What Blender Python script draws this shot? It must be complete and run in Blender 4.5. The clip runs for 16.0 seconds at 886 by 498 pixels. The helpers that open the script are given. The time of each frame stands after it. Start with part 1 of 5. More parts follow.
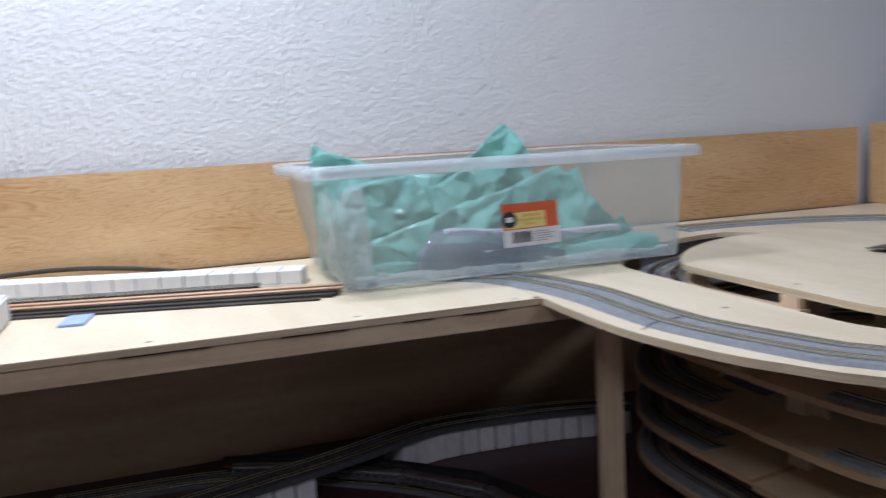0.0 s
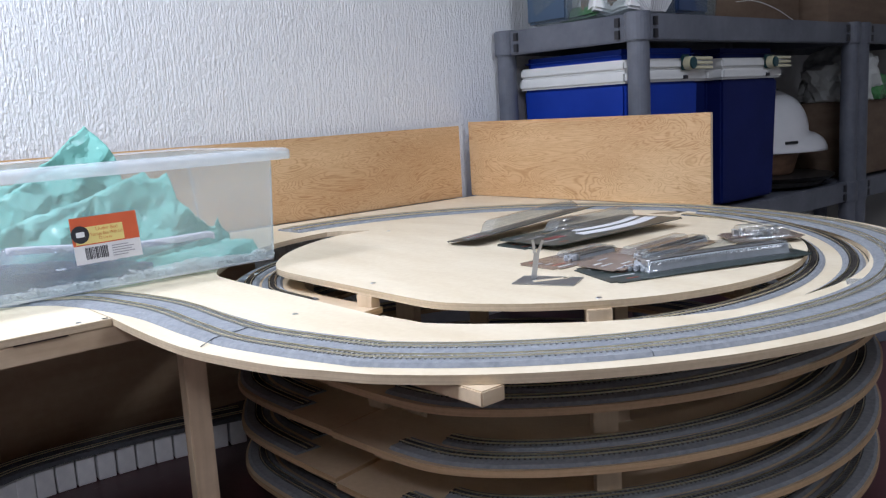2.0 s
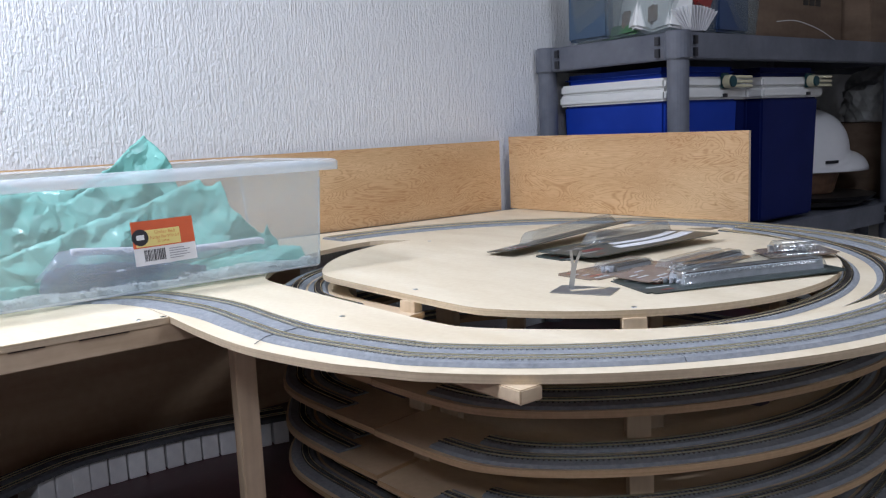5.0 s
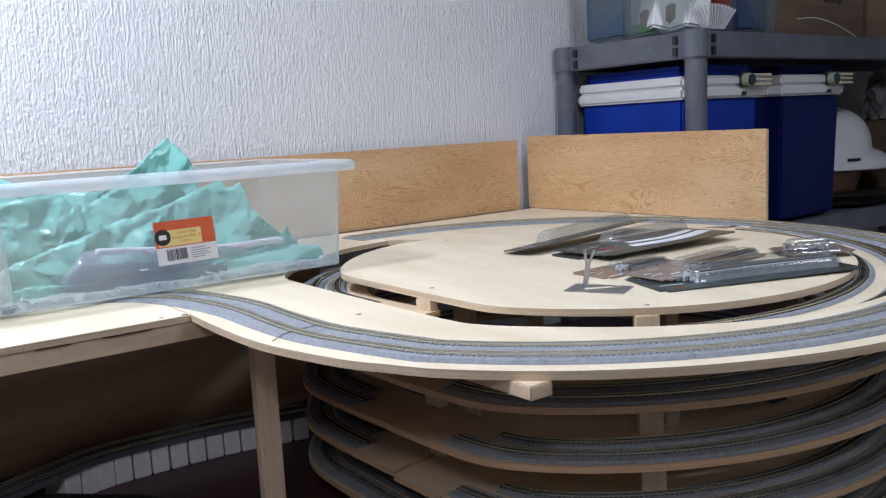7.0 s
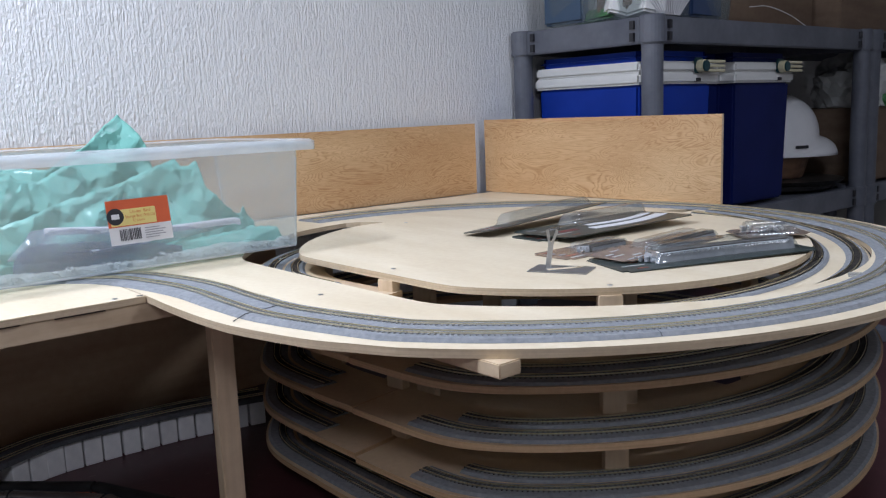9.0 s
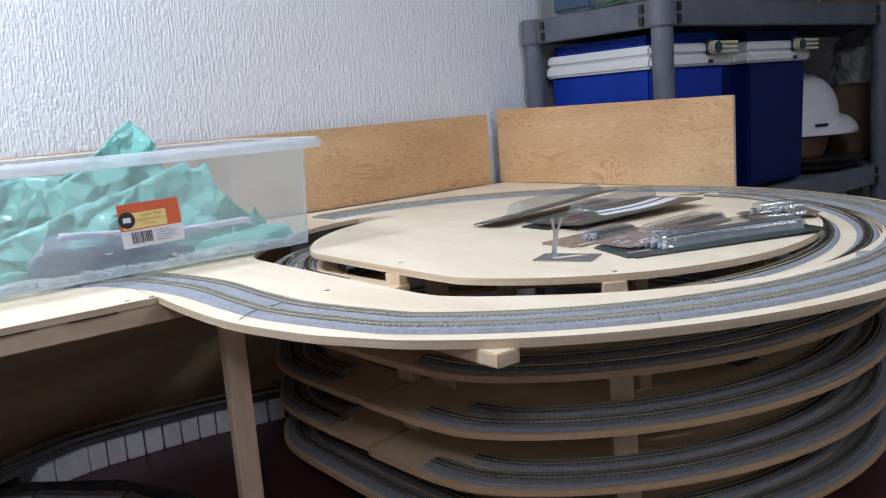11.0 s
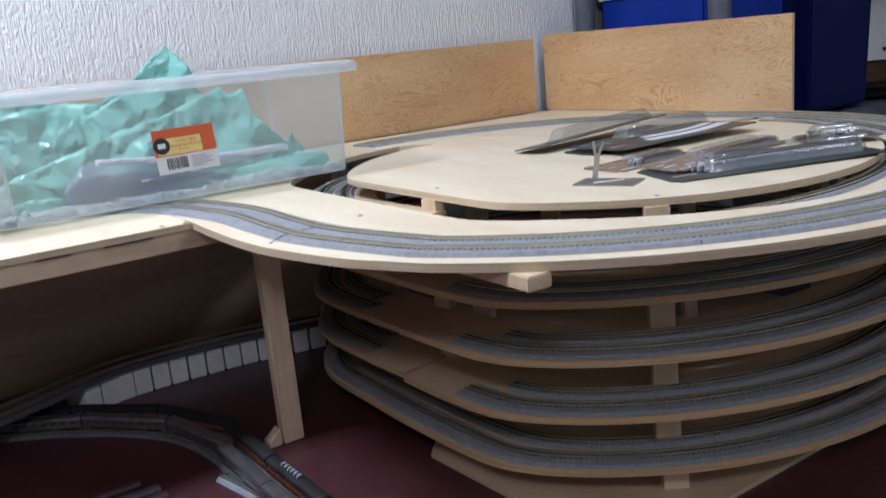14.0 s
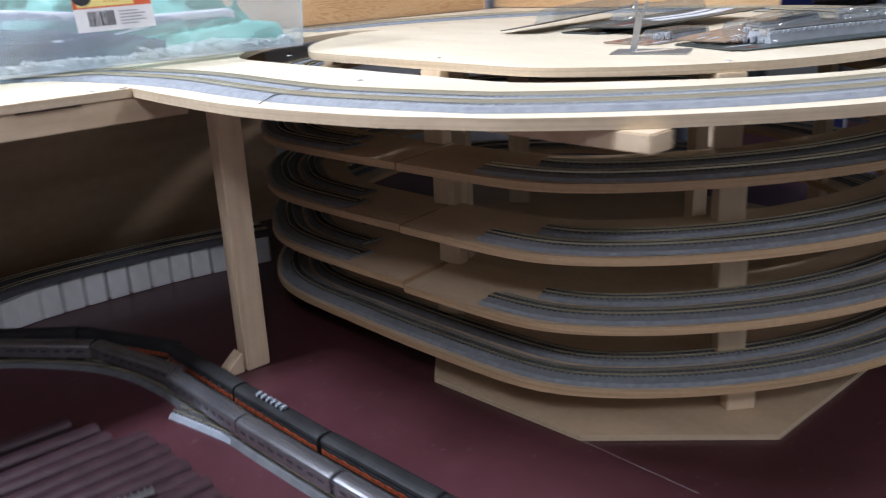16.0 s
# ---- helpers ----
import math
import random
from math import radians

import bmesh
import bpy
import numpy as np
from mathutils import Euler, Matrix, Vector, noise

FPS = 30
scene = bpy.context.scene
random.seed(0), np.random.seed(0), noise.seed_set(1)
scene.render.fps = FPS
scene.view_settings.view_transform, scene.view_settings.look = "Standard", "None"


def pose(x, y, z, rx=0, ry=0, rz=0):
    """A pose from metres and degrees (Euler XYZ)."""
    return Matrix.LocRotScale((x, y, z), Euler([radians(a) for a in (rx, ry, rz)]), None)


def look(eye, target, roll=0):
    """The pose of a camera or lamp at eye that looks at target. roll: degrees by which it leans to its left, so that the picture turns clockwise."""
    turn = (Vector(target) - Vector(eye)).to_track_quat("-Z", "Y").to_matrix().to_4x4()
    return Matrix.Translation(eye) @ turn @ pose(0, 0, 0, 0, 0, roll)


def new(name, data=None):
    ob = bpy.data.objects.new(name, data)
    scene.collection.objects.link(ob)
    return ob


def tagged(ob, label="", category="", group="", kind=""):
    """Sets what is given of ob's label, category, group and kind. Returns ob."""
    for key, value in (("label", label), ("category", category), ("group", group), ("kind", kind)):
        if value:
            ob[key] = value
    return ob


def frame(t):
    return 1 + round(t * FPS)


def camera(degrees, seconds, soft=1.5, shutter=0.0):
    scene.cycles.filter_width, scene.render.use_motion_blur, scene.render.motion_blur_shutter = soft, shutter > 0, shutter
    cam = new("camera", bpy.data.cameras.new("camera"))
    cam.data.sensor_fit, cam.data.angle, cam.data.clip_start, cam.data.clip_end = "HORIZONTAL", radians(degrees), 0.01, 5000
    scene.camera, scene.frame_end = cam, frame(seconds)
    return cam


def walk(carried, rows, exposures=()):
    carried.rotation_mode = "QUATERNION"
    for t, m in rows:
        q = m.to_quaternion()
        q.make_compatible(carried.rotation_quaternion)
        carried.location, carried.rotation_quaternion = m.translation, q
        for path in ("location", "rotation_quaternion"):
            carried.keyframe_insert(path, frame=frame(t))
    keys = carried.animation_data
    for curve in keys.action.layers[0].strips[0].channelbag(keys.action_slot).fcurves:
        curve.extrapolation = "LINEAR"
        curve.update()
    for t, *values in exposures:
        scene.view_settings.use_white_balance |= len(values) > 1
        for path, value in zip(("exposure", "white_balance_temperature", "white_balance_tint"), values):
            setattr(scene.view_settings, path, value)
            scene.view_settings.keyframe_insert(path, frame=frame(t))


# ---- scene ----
cam = camera(55.38, 16.0, soft=1.2, shutter=0.5)
# seconds, eye, turn in degrees
PATH = [
    (0, -0.4656, -0.9825, 1.2189, 82.180, 3.013, -19.108),
    (0.5, -0.4203, -1.0092, 1.2256, 82.000, 4.210, -26.848),
    (1, -0.3928, -1.0090, 1.2204, 80.907, 3.157, -33.147),
    (1.5, -0.3638, -1.0148, 1.2212, 80.450, 3.007, -38.012),
    (2, -0.3418, -1.0215, 1.2266, 80.592, 3.262, -41.093),
    (2.5, -0.3457, -1.0248, 1.2288, 80.964, 2.872, -40.864),
    (3, -0.3481, -1.0303, 1.2237, 80.862, 2.138, -40.893),
    (3.5, -0.3611, -1.0435, 1.2223, 81.664, 1.712, -39.927),
    (4, -0.3712, -1.0485, 1.2248, 81.526, 2.485, -39.052),
    (6.5, -0.3775, -1.0633, 1.2269, 81.998, 2.373, -37.710),
    (7, -0.3782, -1.0700, 1.2276, 81.725, 2.869, -36.989),
    (7.5, -0.3843, -1.0693, 1.2226, 81.904, 2.142, -35.794),
    (8, -0.3853, -1.0663, 1.2134, 80.851, 2.443, -36.341),
    (8.5, -0.3897, -1.0596, 1.2114, 81.437, 2.302, -37.785),
    (9, -0.3851, -1.0519, 1.2174, 80.716, 2.210, -40.282),
    (11.5, -0.3652, -1.0822, 1.2172, 80.157, 4.774, -38.671),
    (12, -0.3659, -1.0849, 1.2179, 79.907, 4.124, -39.586),
    (12.5, -0.3669, -1.0806, 1.2138, 78.706, 6.415, -35.218),
    (13, -0.3586, -1.0759, 1.2105, 79.194, 6.816, -34.475),
    (13.5, -0.3506, -1.0813, 1.2176, 79.352, 8.168, -33.090),
    (14, -0.3358, -1.0678, 1.1968, 76.187, 5.121, -35.273),
    (14.5, -0.3373, -1.0617, 1.1896, 74.935, 4.958, -30.865),
    (15, -0.3197, -1.0525, 1.1969, 74.868, 7.446, -29.288),
    (15.5, -0.2718, -1.0441, 1.1924, 71.160, 7.377, -32.039),
    (15.7, -0.2830, -0.9910, 1.1480, 70.891, 5.199, -34.664),
    (16, -0.3502, -0.8302, 1.1019, 71.391, 2.593, -43.225),
]
STOPS = [(0, -0.56), (0.5, -0.46), (1, -0.2), (1.5, 0.02), (2.2, 0.13), (3, 0.04), (4, 0.0), (7.5, -0.02), (8.5, -0.1), (9.2, -0.1), (11.5, 0.05), (12.2, 0.06), (13, 0.0), (14, -0.1), (14.5, -0.12), (15, -0.15), (15.5, -0.22), (16, 0.45)]
walk(cam, [(row[0], pose(*row[1:])) for row in PATH], exposures=STOPS)

# ---------------------------------------------------------------- light
world = bpy.data.worlds.new("room_world")
scene.world = world
world.use_nodes = True
world.node_tree.nodes["Background"].inputs[0].default_value = (0.02, 0.022, 0.025, 1)
world.node_tree.nodes["Background"].inputs[1].default_value = 0.3
scene.view_settings.exposure = 0.0


def area_lamp(name, eye, target, sx, sy, watts, colour):
    data = bpy.data.lights.new(name, "AREA")
    data.shape, data.size, data.size_y, data.energy, data.color = "RECTANGLE", sx, sy, watts, colour
    ob = new(name, data)
    ob.matrix_world = look(eye, target)
    return ob


area_lamp("ceiling_lamp", (-0.62, 0.20, 2.36), (-0.62, 0.20, 0.0), 0.45, 0.25, 36, (0.79, 0.86, 1.04))
area_lamp("ceiling_lamp_right", (0.95, -0.95, 2.36), (0.95, -0.85, 0.0), 0.4, 0.25, 9.5, (0.79, 0.86, 1.04))
# added fill from the south end, with no known lamp behind it
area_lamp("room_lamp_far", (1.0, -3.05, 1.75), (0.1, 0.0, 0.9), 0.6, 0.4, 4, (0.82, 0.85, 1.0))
area_lamp("ceiling_lamp_front", (-1.15, -2.0, 2.36), (-0.9, -1.4, 0.0), 0.5, 0.3, 15, (0.82, 0.85, 1.0))


# ---------------------------------------------------------------- materials
def material(name, colour, rough=0.6, metal=0.0, spec=0.5):
    m = bpy.data.materials.new(name)
    m.use_nodes = True
    b = m.node_tree.nodes["Principled BSDF"]
    b.inputs["Base Color"].default_value = (*colour, 1)
    b.inputs["Roughness"].default_value = rough
    b.inputs["Metallic"].default_value = metal
    b.inputs["Specular IOR Level"].default_value = spec
    return m


def nodes_of(m):
    return m.node_tree.nodes, m.node_tree.links, m.node_tree.nodes["Principled BSDF"]


def grained(name, low, high, scale=(8, 8, 8), detail=6, rough=0.6, bump=0.1, dist=0.002, metal=0.0, fine=60.0, spec=0.5, warp=0.0, mix_random=0.0):
    """Two-scale noise between two colours, with relief."""
    m = material(name, low, rough, metal, spec)
    n, l, b = nodes_of(m)
    co = n.new("ShaderNodeTexCoord")
    mp = n.new("ShaderNodeMapping")
    mp.inputs["Scale"].default_value = scale
    l.new(co.outputs["Object"], mp.inputs[0])
    a = n.new("ShaderNodeTexNoise")
    a.inputs["Scale"].default_value, a.inputs["Detail"].default_value, a.inputs["Distortion"].default_value = 1.0, detail, warp
    l.new(mp.outputs[0], a.inputs[0])
    c = n.new("ShaderNodeTexNoise")
    c.inputs["Scale"].default_value, c.inputs["Detail"].default_value = fine, 4
    l.new(co.outputs["Object"], c.inputs[0])
    add = n.new("ShaderNodeMath")
    add.operation = "MULTIPLY_ADD"
    add.inputs[1].default_value = 0.35
    l.new(c.outputs[0], add.inputs[0])
    l.new(a.outputs[0], add.inputs[2])
    ramp = n.new("ShaderNodeValToRGB")
    ramp.color_ramp.elements[0].position, ramp.color_ramp.elements[1].position = 0.42, 0.92
    ramp.color_ramp.elements[0].color, ramp.color_ramp.elements[1].color = (*low, 1), (*high, 1)
    l.new(add.outputs[0], ramp.inputs[0])
    l.new(ramp.outputs[0], b.inputs["Base Color"])
    bp = n.new("ShaderNodeBump")
    bp.inputs["Strength"].default_value, bp.inputs["Distance"].default_value = bump, dist
    l.new(add.outputs[0], bp.inputs["Height"])
    l.new(bp.outputs[0], b.inputs["Normal"])
    return m


def ply_figure(name, low, high, rough=0.5):
    """Rotary-cut plywood: contour-like dark grain lines that fade in and out, over a fine fibre."""
    m = material(name, low, rough)
    n, l, b = nodes_of(m)

    def node(kind, **values):
        q = n.new(kind)
        for k, v in values.items():
            q.inputs[k].default_value = v
        return q

    def maths(op, a, c, d=None):
        q = n.new("ShaderNodeMath")
        q.operation = op
        for i, v in enumerate((a, c, d)):
            if v is None:
                continue
            if isinstance(v, (int, float)):
                q.inputs[i].default_value = v
            else:
                l.new(v, q.inputs[i])
        return q.outputs[0]

    def noise_at(scale, size, detail, distortion=0.0):
        mp = node("ShaderNodeMapping", Scale=scale)
        l.new(co.outputs["Object"], mp.inputs[0])
        q = node("ShaderNodeTexNoise", Scale=size, Detail=detail, Distortion=distortion)
        l.new(mp.outputs[0], q.inputs[0])
        return q.outputs[0]

    co = n.new("ShaderNodeTexCoord")
    big = noise_at((2.6, 2.6, 9.0), 1.3, 3.0, 1.3)
    wave = maths("SINE", maths("MULTIPLY", big, 250.0), 0.0)
    line = maths("POWER", maths("MULTIPLY_ADD", wave, 0.5, 0.5), 3.0)
    mask = maths("MULTIPLY", noise_at((5, 5, 14), 1.0, 3), noise_at((60, 60, 200), 1.0, 3))
    fibre = noise_at((40, 40, 420), 1.0, 5)
    tone = noise_at((3, 3, 9), 1.0, 2)
    value = maths("MULTIPLY_ADD", fibre, 0.42, maths("MULTIPLY", tone, 0.62))
    value = maths("SUBTRACT", value, maths("MULTIPLY", maths("MULTIPLY", line, mask), 0.85))
    ramp = n.new("ShaderNodeValToRGB")
    ramp.color_ramp.elements[0].position, ramp.color_ramp.elements[1].position = 0.16, 0.66
    ramp.color_ramp.elements[0].color, ramp.color_ramp.elements[1].color = (*low, 1), (*high, 1)
    l.new(value, ramp.inputs[0])
    l.new(ramp.outputs[0], b.inputs["Base Color"])
    bp = node("ShaderNodeBump", Strength=0.08, Distance=0.001)
    l.new(value, bp.inputs["Height"])
    l.new(bp.outputs[0], b.inputs["Normal"])
    return m


def wall_paper():
    """Painted vertical-ribbed woodchip relief."""
    m = material("painted_relief_wall", (0.78, 0.79, 0.8), 0.55)
    n, l, b = nodes_of(m)
    co = n.new("ShaderNodeTexCoord")
    hs = []
    for sc, det, w in (((270, 270, 44), 3, 0.9), ((215, 215, 125), 4, 1.05), ((215, 215, 6), 2, 0.6)):
        mp = n.new("ShaderNodeMapping")
        mp.inputs["Scale"].default_value = sc
        l.new(co.outputs["Object"], mp.inputs[0])
        t = n.new("ShaderNodeTexNoise")
        t.inputs["Scale"].default_value, t.inputs["Detail"].default_value = 1.0, det
        l.new(mp.outputs[0], t.inputs[0])
        k = n.new("ShaderNodeMath")
        k.operation, k.inputs[1].default_value = "MULTIPLY", w
        l.new(t.outputs[0], k.inputs[0])
        hs.append(k)
    s1, s2 = n.new("ShaderNodeMath"), n.new("ShaderNodeMath")
    l.new(hs[0].outputs[0], s1.inputs[0])
    l.new(hs[1].outputs[0], s1.inputs[1])
    l.new(s1.outputs[0], s2.inputs[0])
    l.new(hs[2].outputs[0], s2.inputs[1])
    bp = n.new("ShaderNodeBump")
    bp.inputs["Strength"].default_value, bp.inputs["Distance"].default_value = 0.68, 0.005
    l.new(s2.outputs[0], bp.inputs["Height"])
    l.new(bp.outputs[0], b.inputs["Normal"])
    ramp = n.new("ShaderNodeValToRGB")
    ramp.color_ramp.elements[0].position, ramp.color_ramp.elements[1].position = 0.85, 1.7
    ramp.color_ramp.elements[0].color, ramp.color_ramp.elements[1].color = (0.70, 0.715, 0.735, 1), (0.82, 0.83, 0.84, 1)
    l.new(s2.outputs[0], ramp.inputs[0])
    l.new(ramp.outputs[0], b.inputs["Base Color"])
    return m


def clear_plastic(name, tint, rough, alpha):
    """Milky polypropylene: part clear, part scattering."""
    m = material(name, tint, rough, 0, 0.5)
    n, l, b = nodes_of(m)
    tr = n.new("ShaderNodeBsdfTransparent")
    tr.inputs[0].default_value = (0.93, 0.95, 0.95, 1)
    mix = n.new("ShaderNodeMixShader")
    no = n.new("ShaderNodeTexNoise")
    no.inputs["Scale"].default_value, no.inputs["Detail"].default_value = 22, 5
    co = n.new("ShaderNodeTexCoord")
    l.new(co.outputs["Object"], no.inputs[0])
    mr = n.new("ShaderNodeMapRange")
    mr.inputs[3].default_value, mr.inputs[4].default_value = alpha * 0.75, alpha * 1.25
    l.new(no.outputs[0], mr.inputs[0])
    l.new(mr.outputs[0], mix.inputs[0])
    l.new(tr.outputs[0], mix.inputs[1])
    l.new(b.outputs[0], mix.inputs[2])
    out = n["Material Output"]
    l.new(mix.outputs[0], out.inputs[0])
    return m


WALL = wall_paper()
PLAIN = grained("plain_paint", (0.72, 0.73, 0.74), (0.8, 0.8, 0.8), (3, 3, 3), rough=0.7)
# wall tone chosen by how much light it bounces back
DIM = grained("bounce_wall_tone", (0.56, 0.54, 0.51), (0.64, 0.62, 0.59), (3, 3, 3), rough=0.8)
CARPET = grained("dark_carpet", (0.05, 0.05, 0.06), (0.12, 0.11, 0.11), (5, 5, 5), rough=0.95, bump=0.3, fine=300)
BIRCH = grained("birch_ply_face", (0.70, 0.58, 0.40), (0.86, 0.76, 0.58), (14, 3, 14), rough=0.45, bump=0.04, dist=0.0006, fine=120)
EDGE = grained("ply_edge", (0.50, 0.38, 0.24), (0.74, 0.60, 0.42), (4, 4, 420), rough=0.6, bump=0.1, dist=0.0006, fine=200)
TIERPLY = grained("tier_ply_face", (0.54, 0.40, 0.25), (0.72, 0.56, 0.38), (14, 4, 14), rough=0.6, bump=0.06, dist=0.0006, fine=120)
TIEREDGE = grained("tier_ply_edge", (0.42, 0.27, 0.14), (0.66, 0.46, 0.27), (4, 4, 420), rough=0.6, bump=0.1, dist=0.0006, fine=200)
FIGURED = ply_figure("figured_ply", (0.48, 0.255, 0.108), (0.745, 0.51, 0.28))
SOFTWOOD = grained("softwood", (0.52, 0.38, 0.24), (0.72, 0.57, 0.39), (6, 60, 60), rough=0.6, bump=0.08, dist=0.0006)
LEGWOOD = grained("leg_wood", (0.56, 0.42, 0.27), (0.76, 0.60, 0.42), (60, 60, 5), rough=0.55, bump=0.08, dist=0.0006)
BROWNPLY = grained("brown_ply", (0.38, 0.25, 0.15), (0.56, 0.40, 0.26), (3, 3, 24), rough=0.5)
MAROON = grained("maroon_paint", (0.050, 0.015, 0.019), (0.090, 0.030, 0.038), (6, 6, 6), rough=0.36, bump=0.05, fine=40)
def dusty(m, speck):
    """Pale dust specks and short scratches over a paint."""
    n, l, b = nodes_of(m)
    src = b.inputs["Base Color"].links[0].from_socket
    co = n.new("ShaderNodeTexCoord")
    mp = n.new("ShaderNodeMapping")
    mp.inputs["Scale"].default_value = (70, 210, 70)
    mp.inputs["Rotation"].default_value = (0, 0, 0.6)
    l.new(co.outputs["Object"], mp.inputs[0])
    t = n.new("ShaderNodeTexNoise")
    t.inputs["Scale"].default_value, t.inputs["Detail"].default_value = 1.0, 3
    l.new(mp.outputs[0], t.inputs[0])
    mr = n.new("ShaderNodeMapRange")
    mr.inputs[1].default_value, mr.inputs[2].default_value, mr.inputs[4].default_value = 0.66, 0.76, 0.45
    l.new(t.outputs[0], mr.inputs[0])
    mx = n.new("ShaderNodeMix")
    mx.data_type = "RGBA"
    mx.inputs["B"].default_value = (*speck, 1)
    l.new(mr.outputs[0], mx.inputs["Factor"])
    l.new(src, mx.inputs["A"])
    l.new(mx.outputs["Result"], b.inputs["Base Color"])
    return m


dusty(MAROON, (0.26, 0.17, 0.18))
FOAM = grained("blue_grey_underlay", (0.190, 0.205, 0.224), (0.305, 0.322, 0.345), (160, 160, 160), rough=0.9, bump=0.25, dist=0.001, fine=900)
# FOAM's pattern in a darker tone, for the incline alone
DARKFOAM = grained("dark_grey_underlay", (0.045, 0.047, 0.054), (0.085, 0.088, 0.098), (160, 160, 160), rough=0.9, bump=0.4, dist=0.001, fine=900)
SLEEPER = grained("sleeper_plastic", (0.13, 0.118, 0.09), (0.21, 0.19, 0.145), (60, 60, 60), rough=0.5)
RAIL = material("nickel_rail", (0.92, 0.83, 0.62), 0.36, 1.0)
SLEEPERGREY = grained("grey_sleeper_plastic", (0.25, 0.25, 0.235), (0.36, 0.36, 0.34), (60, 60, 60), rough=0.5)
SLEEPERDARK = grained("black_sleeper_plastic", (0.035, 0.032, 0.030), (0.075, 0.068, 0.06), (60, 60, 60), rough=0.45)
STEEL = grained("bright_steel", (0.55, 0.56, 0.57), (0.75, 0.76, 0.77), (40, 40, 40), rough=0.28, metal=1.0)
POLY = clear_plastic("milky_box_plastic", (0.74, 0.79, 0.82), 0.16, 0.17)
POLYRIM = clear_plastic("milky_rim_plastic", (0.84, 0.89, 0.93), 0.2, 0.36)
RACK = grained("grey_rack_plastic", (0.085, 0.095, 0.12), (0.15, 0.16, 0.19), (10, 10, 10), rough=0.5)
BLUE = grained("blue_cooler_plastic", (0.004, 0.032, 0.29), (0.008, 0.046, 0.38), (10, 10, 10), rough=0.5, bump=0.05, fine=400, spec=0.2)
# BLUE's recipe in a darker tone, set to how dark this box looks
DARKBLUE = grained("dark_blue_cooler_plastic", (0.003, 0.009, 0.080), (0.005, 0.013, 0.105), (10, 10, 10), rough=0.6, bump=0.05, fine=400, spec=0.2)
WHITE = grained("white_plastic", (0.74, 0.75, 0.73), (0.82, 0.82, 0.80), (10, 10, 10), rough=0.4)


# ---------------------------------------------------------------- mesh helpers
def mesh_object(name, verts, faces, mats, smooth=False, face_mats=None):
    me = bpy.data.meshes.new(name)
    me.from_pydata([tuple(v) for v in verts], [], [tuple(f) for f in faces])
    for m in (mats if isinstance(mats, (list, tuple)) else [mats]):
        me.materials.append(m)
    if face_mats is not None:
        me.polygons.foreach_set("material_index", face_mats)
    if smooth:
        me.polygons.foreach_set("use_smooth", [True] * len(me.polygons))
    me.update()
    return new(name, me)


def under(ob, parent, label=""):
    if parent is not None:
        ob.parent = parent
    return tagged(ob, label) if label else ob


def part(name, bm, mat, parent, label="", smooth=False):
    me = bpy.data.meshes.new(name)
    if smooth:
        for f in bm.faces:
            f.smooth = True
    bm.to_mesh(me)
    bm.free()
    for m in (mat if isinstance(mat, (list, tuple)) else [mat]):
        me.materials.append(m)
    return under(new(name, me), parent, label)


def root(name, at=(0, 0, 0), turn=0.0):
    ob = new(name)
    ob.empty_display_size = 0.02
    ob.matrix_basis = pose(*at, 0, 0, turn)
    return ob


def box_bm(x0, x1, y0, y1, z0, z1, bevel=0.0, seg=2, bm=None, m=None):
    own = bmesh.new()
    bmesh.ops.create_cube(own, size=1)
    for v in own.verts:
        v.co = Vector((x0 + (v.co.x + 0.5) * (x1 - x0), y0 + (v.co.y + 0.5) * (y1 - y0), z0 + (v.co.z + 0.5) * (z1 - z0)))
    if bevel:
        bmesh.ops.bevel(own, geom=own.edges[:], offset=bevel, segments=seg, affect="EDGES")
    if m is not None:
        bmesh.ops.transform(own, matrix=m, verts=own.verts[:])
    if bm is None:
        return own
    join_bm(bm, own)
    return bm


def join_bm(bm, own):
    me = bpy.data.meshes.new("tmp")
    own.to_mesh(me)
    own.free()
    bm.from_mesh(me)
    bpy.data.meshes.remove(me)


def cyl_bm(r0, r1, z0, z1, seg=24, bevel=0.0, m=None, bm=None):
    own = bmesh.new()
    bmesh.ops.create_cone(own, cap_ends=True, segments=seg, radius1=r0, radius2=r1, depth=z1 - z0)
    for v in own.verts:
        v.co.z += (z0 + z1) / 2
    if bevel:
        bmesh.ops.bevel(own, geom=[e for e in own.edges if e.calc_face_angle(0) > 0.8], offset=bevel, segments=2, affect="EDGES")
    if m is not None:
        bmesh.ops.transform(own, matrix=m, verts=own.verts[:])
    if bm is None:
        return own
    join_bm(bm, own)
    return bm


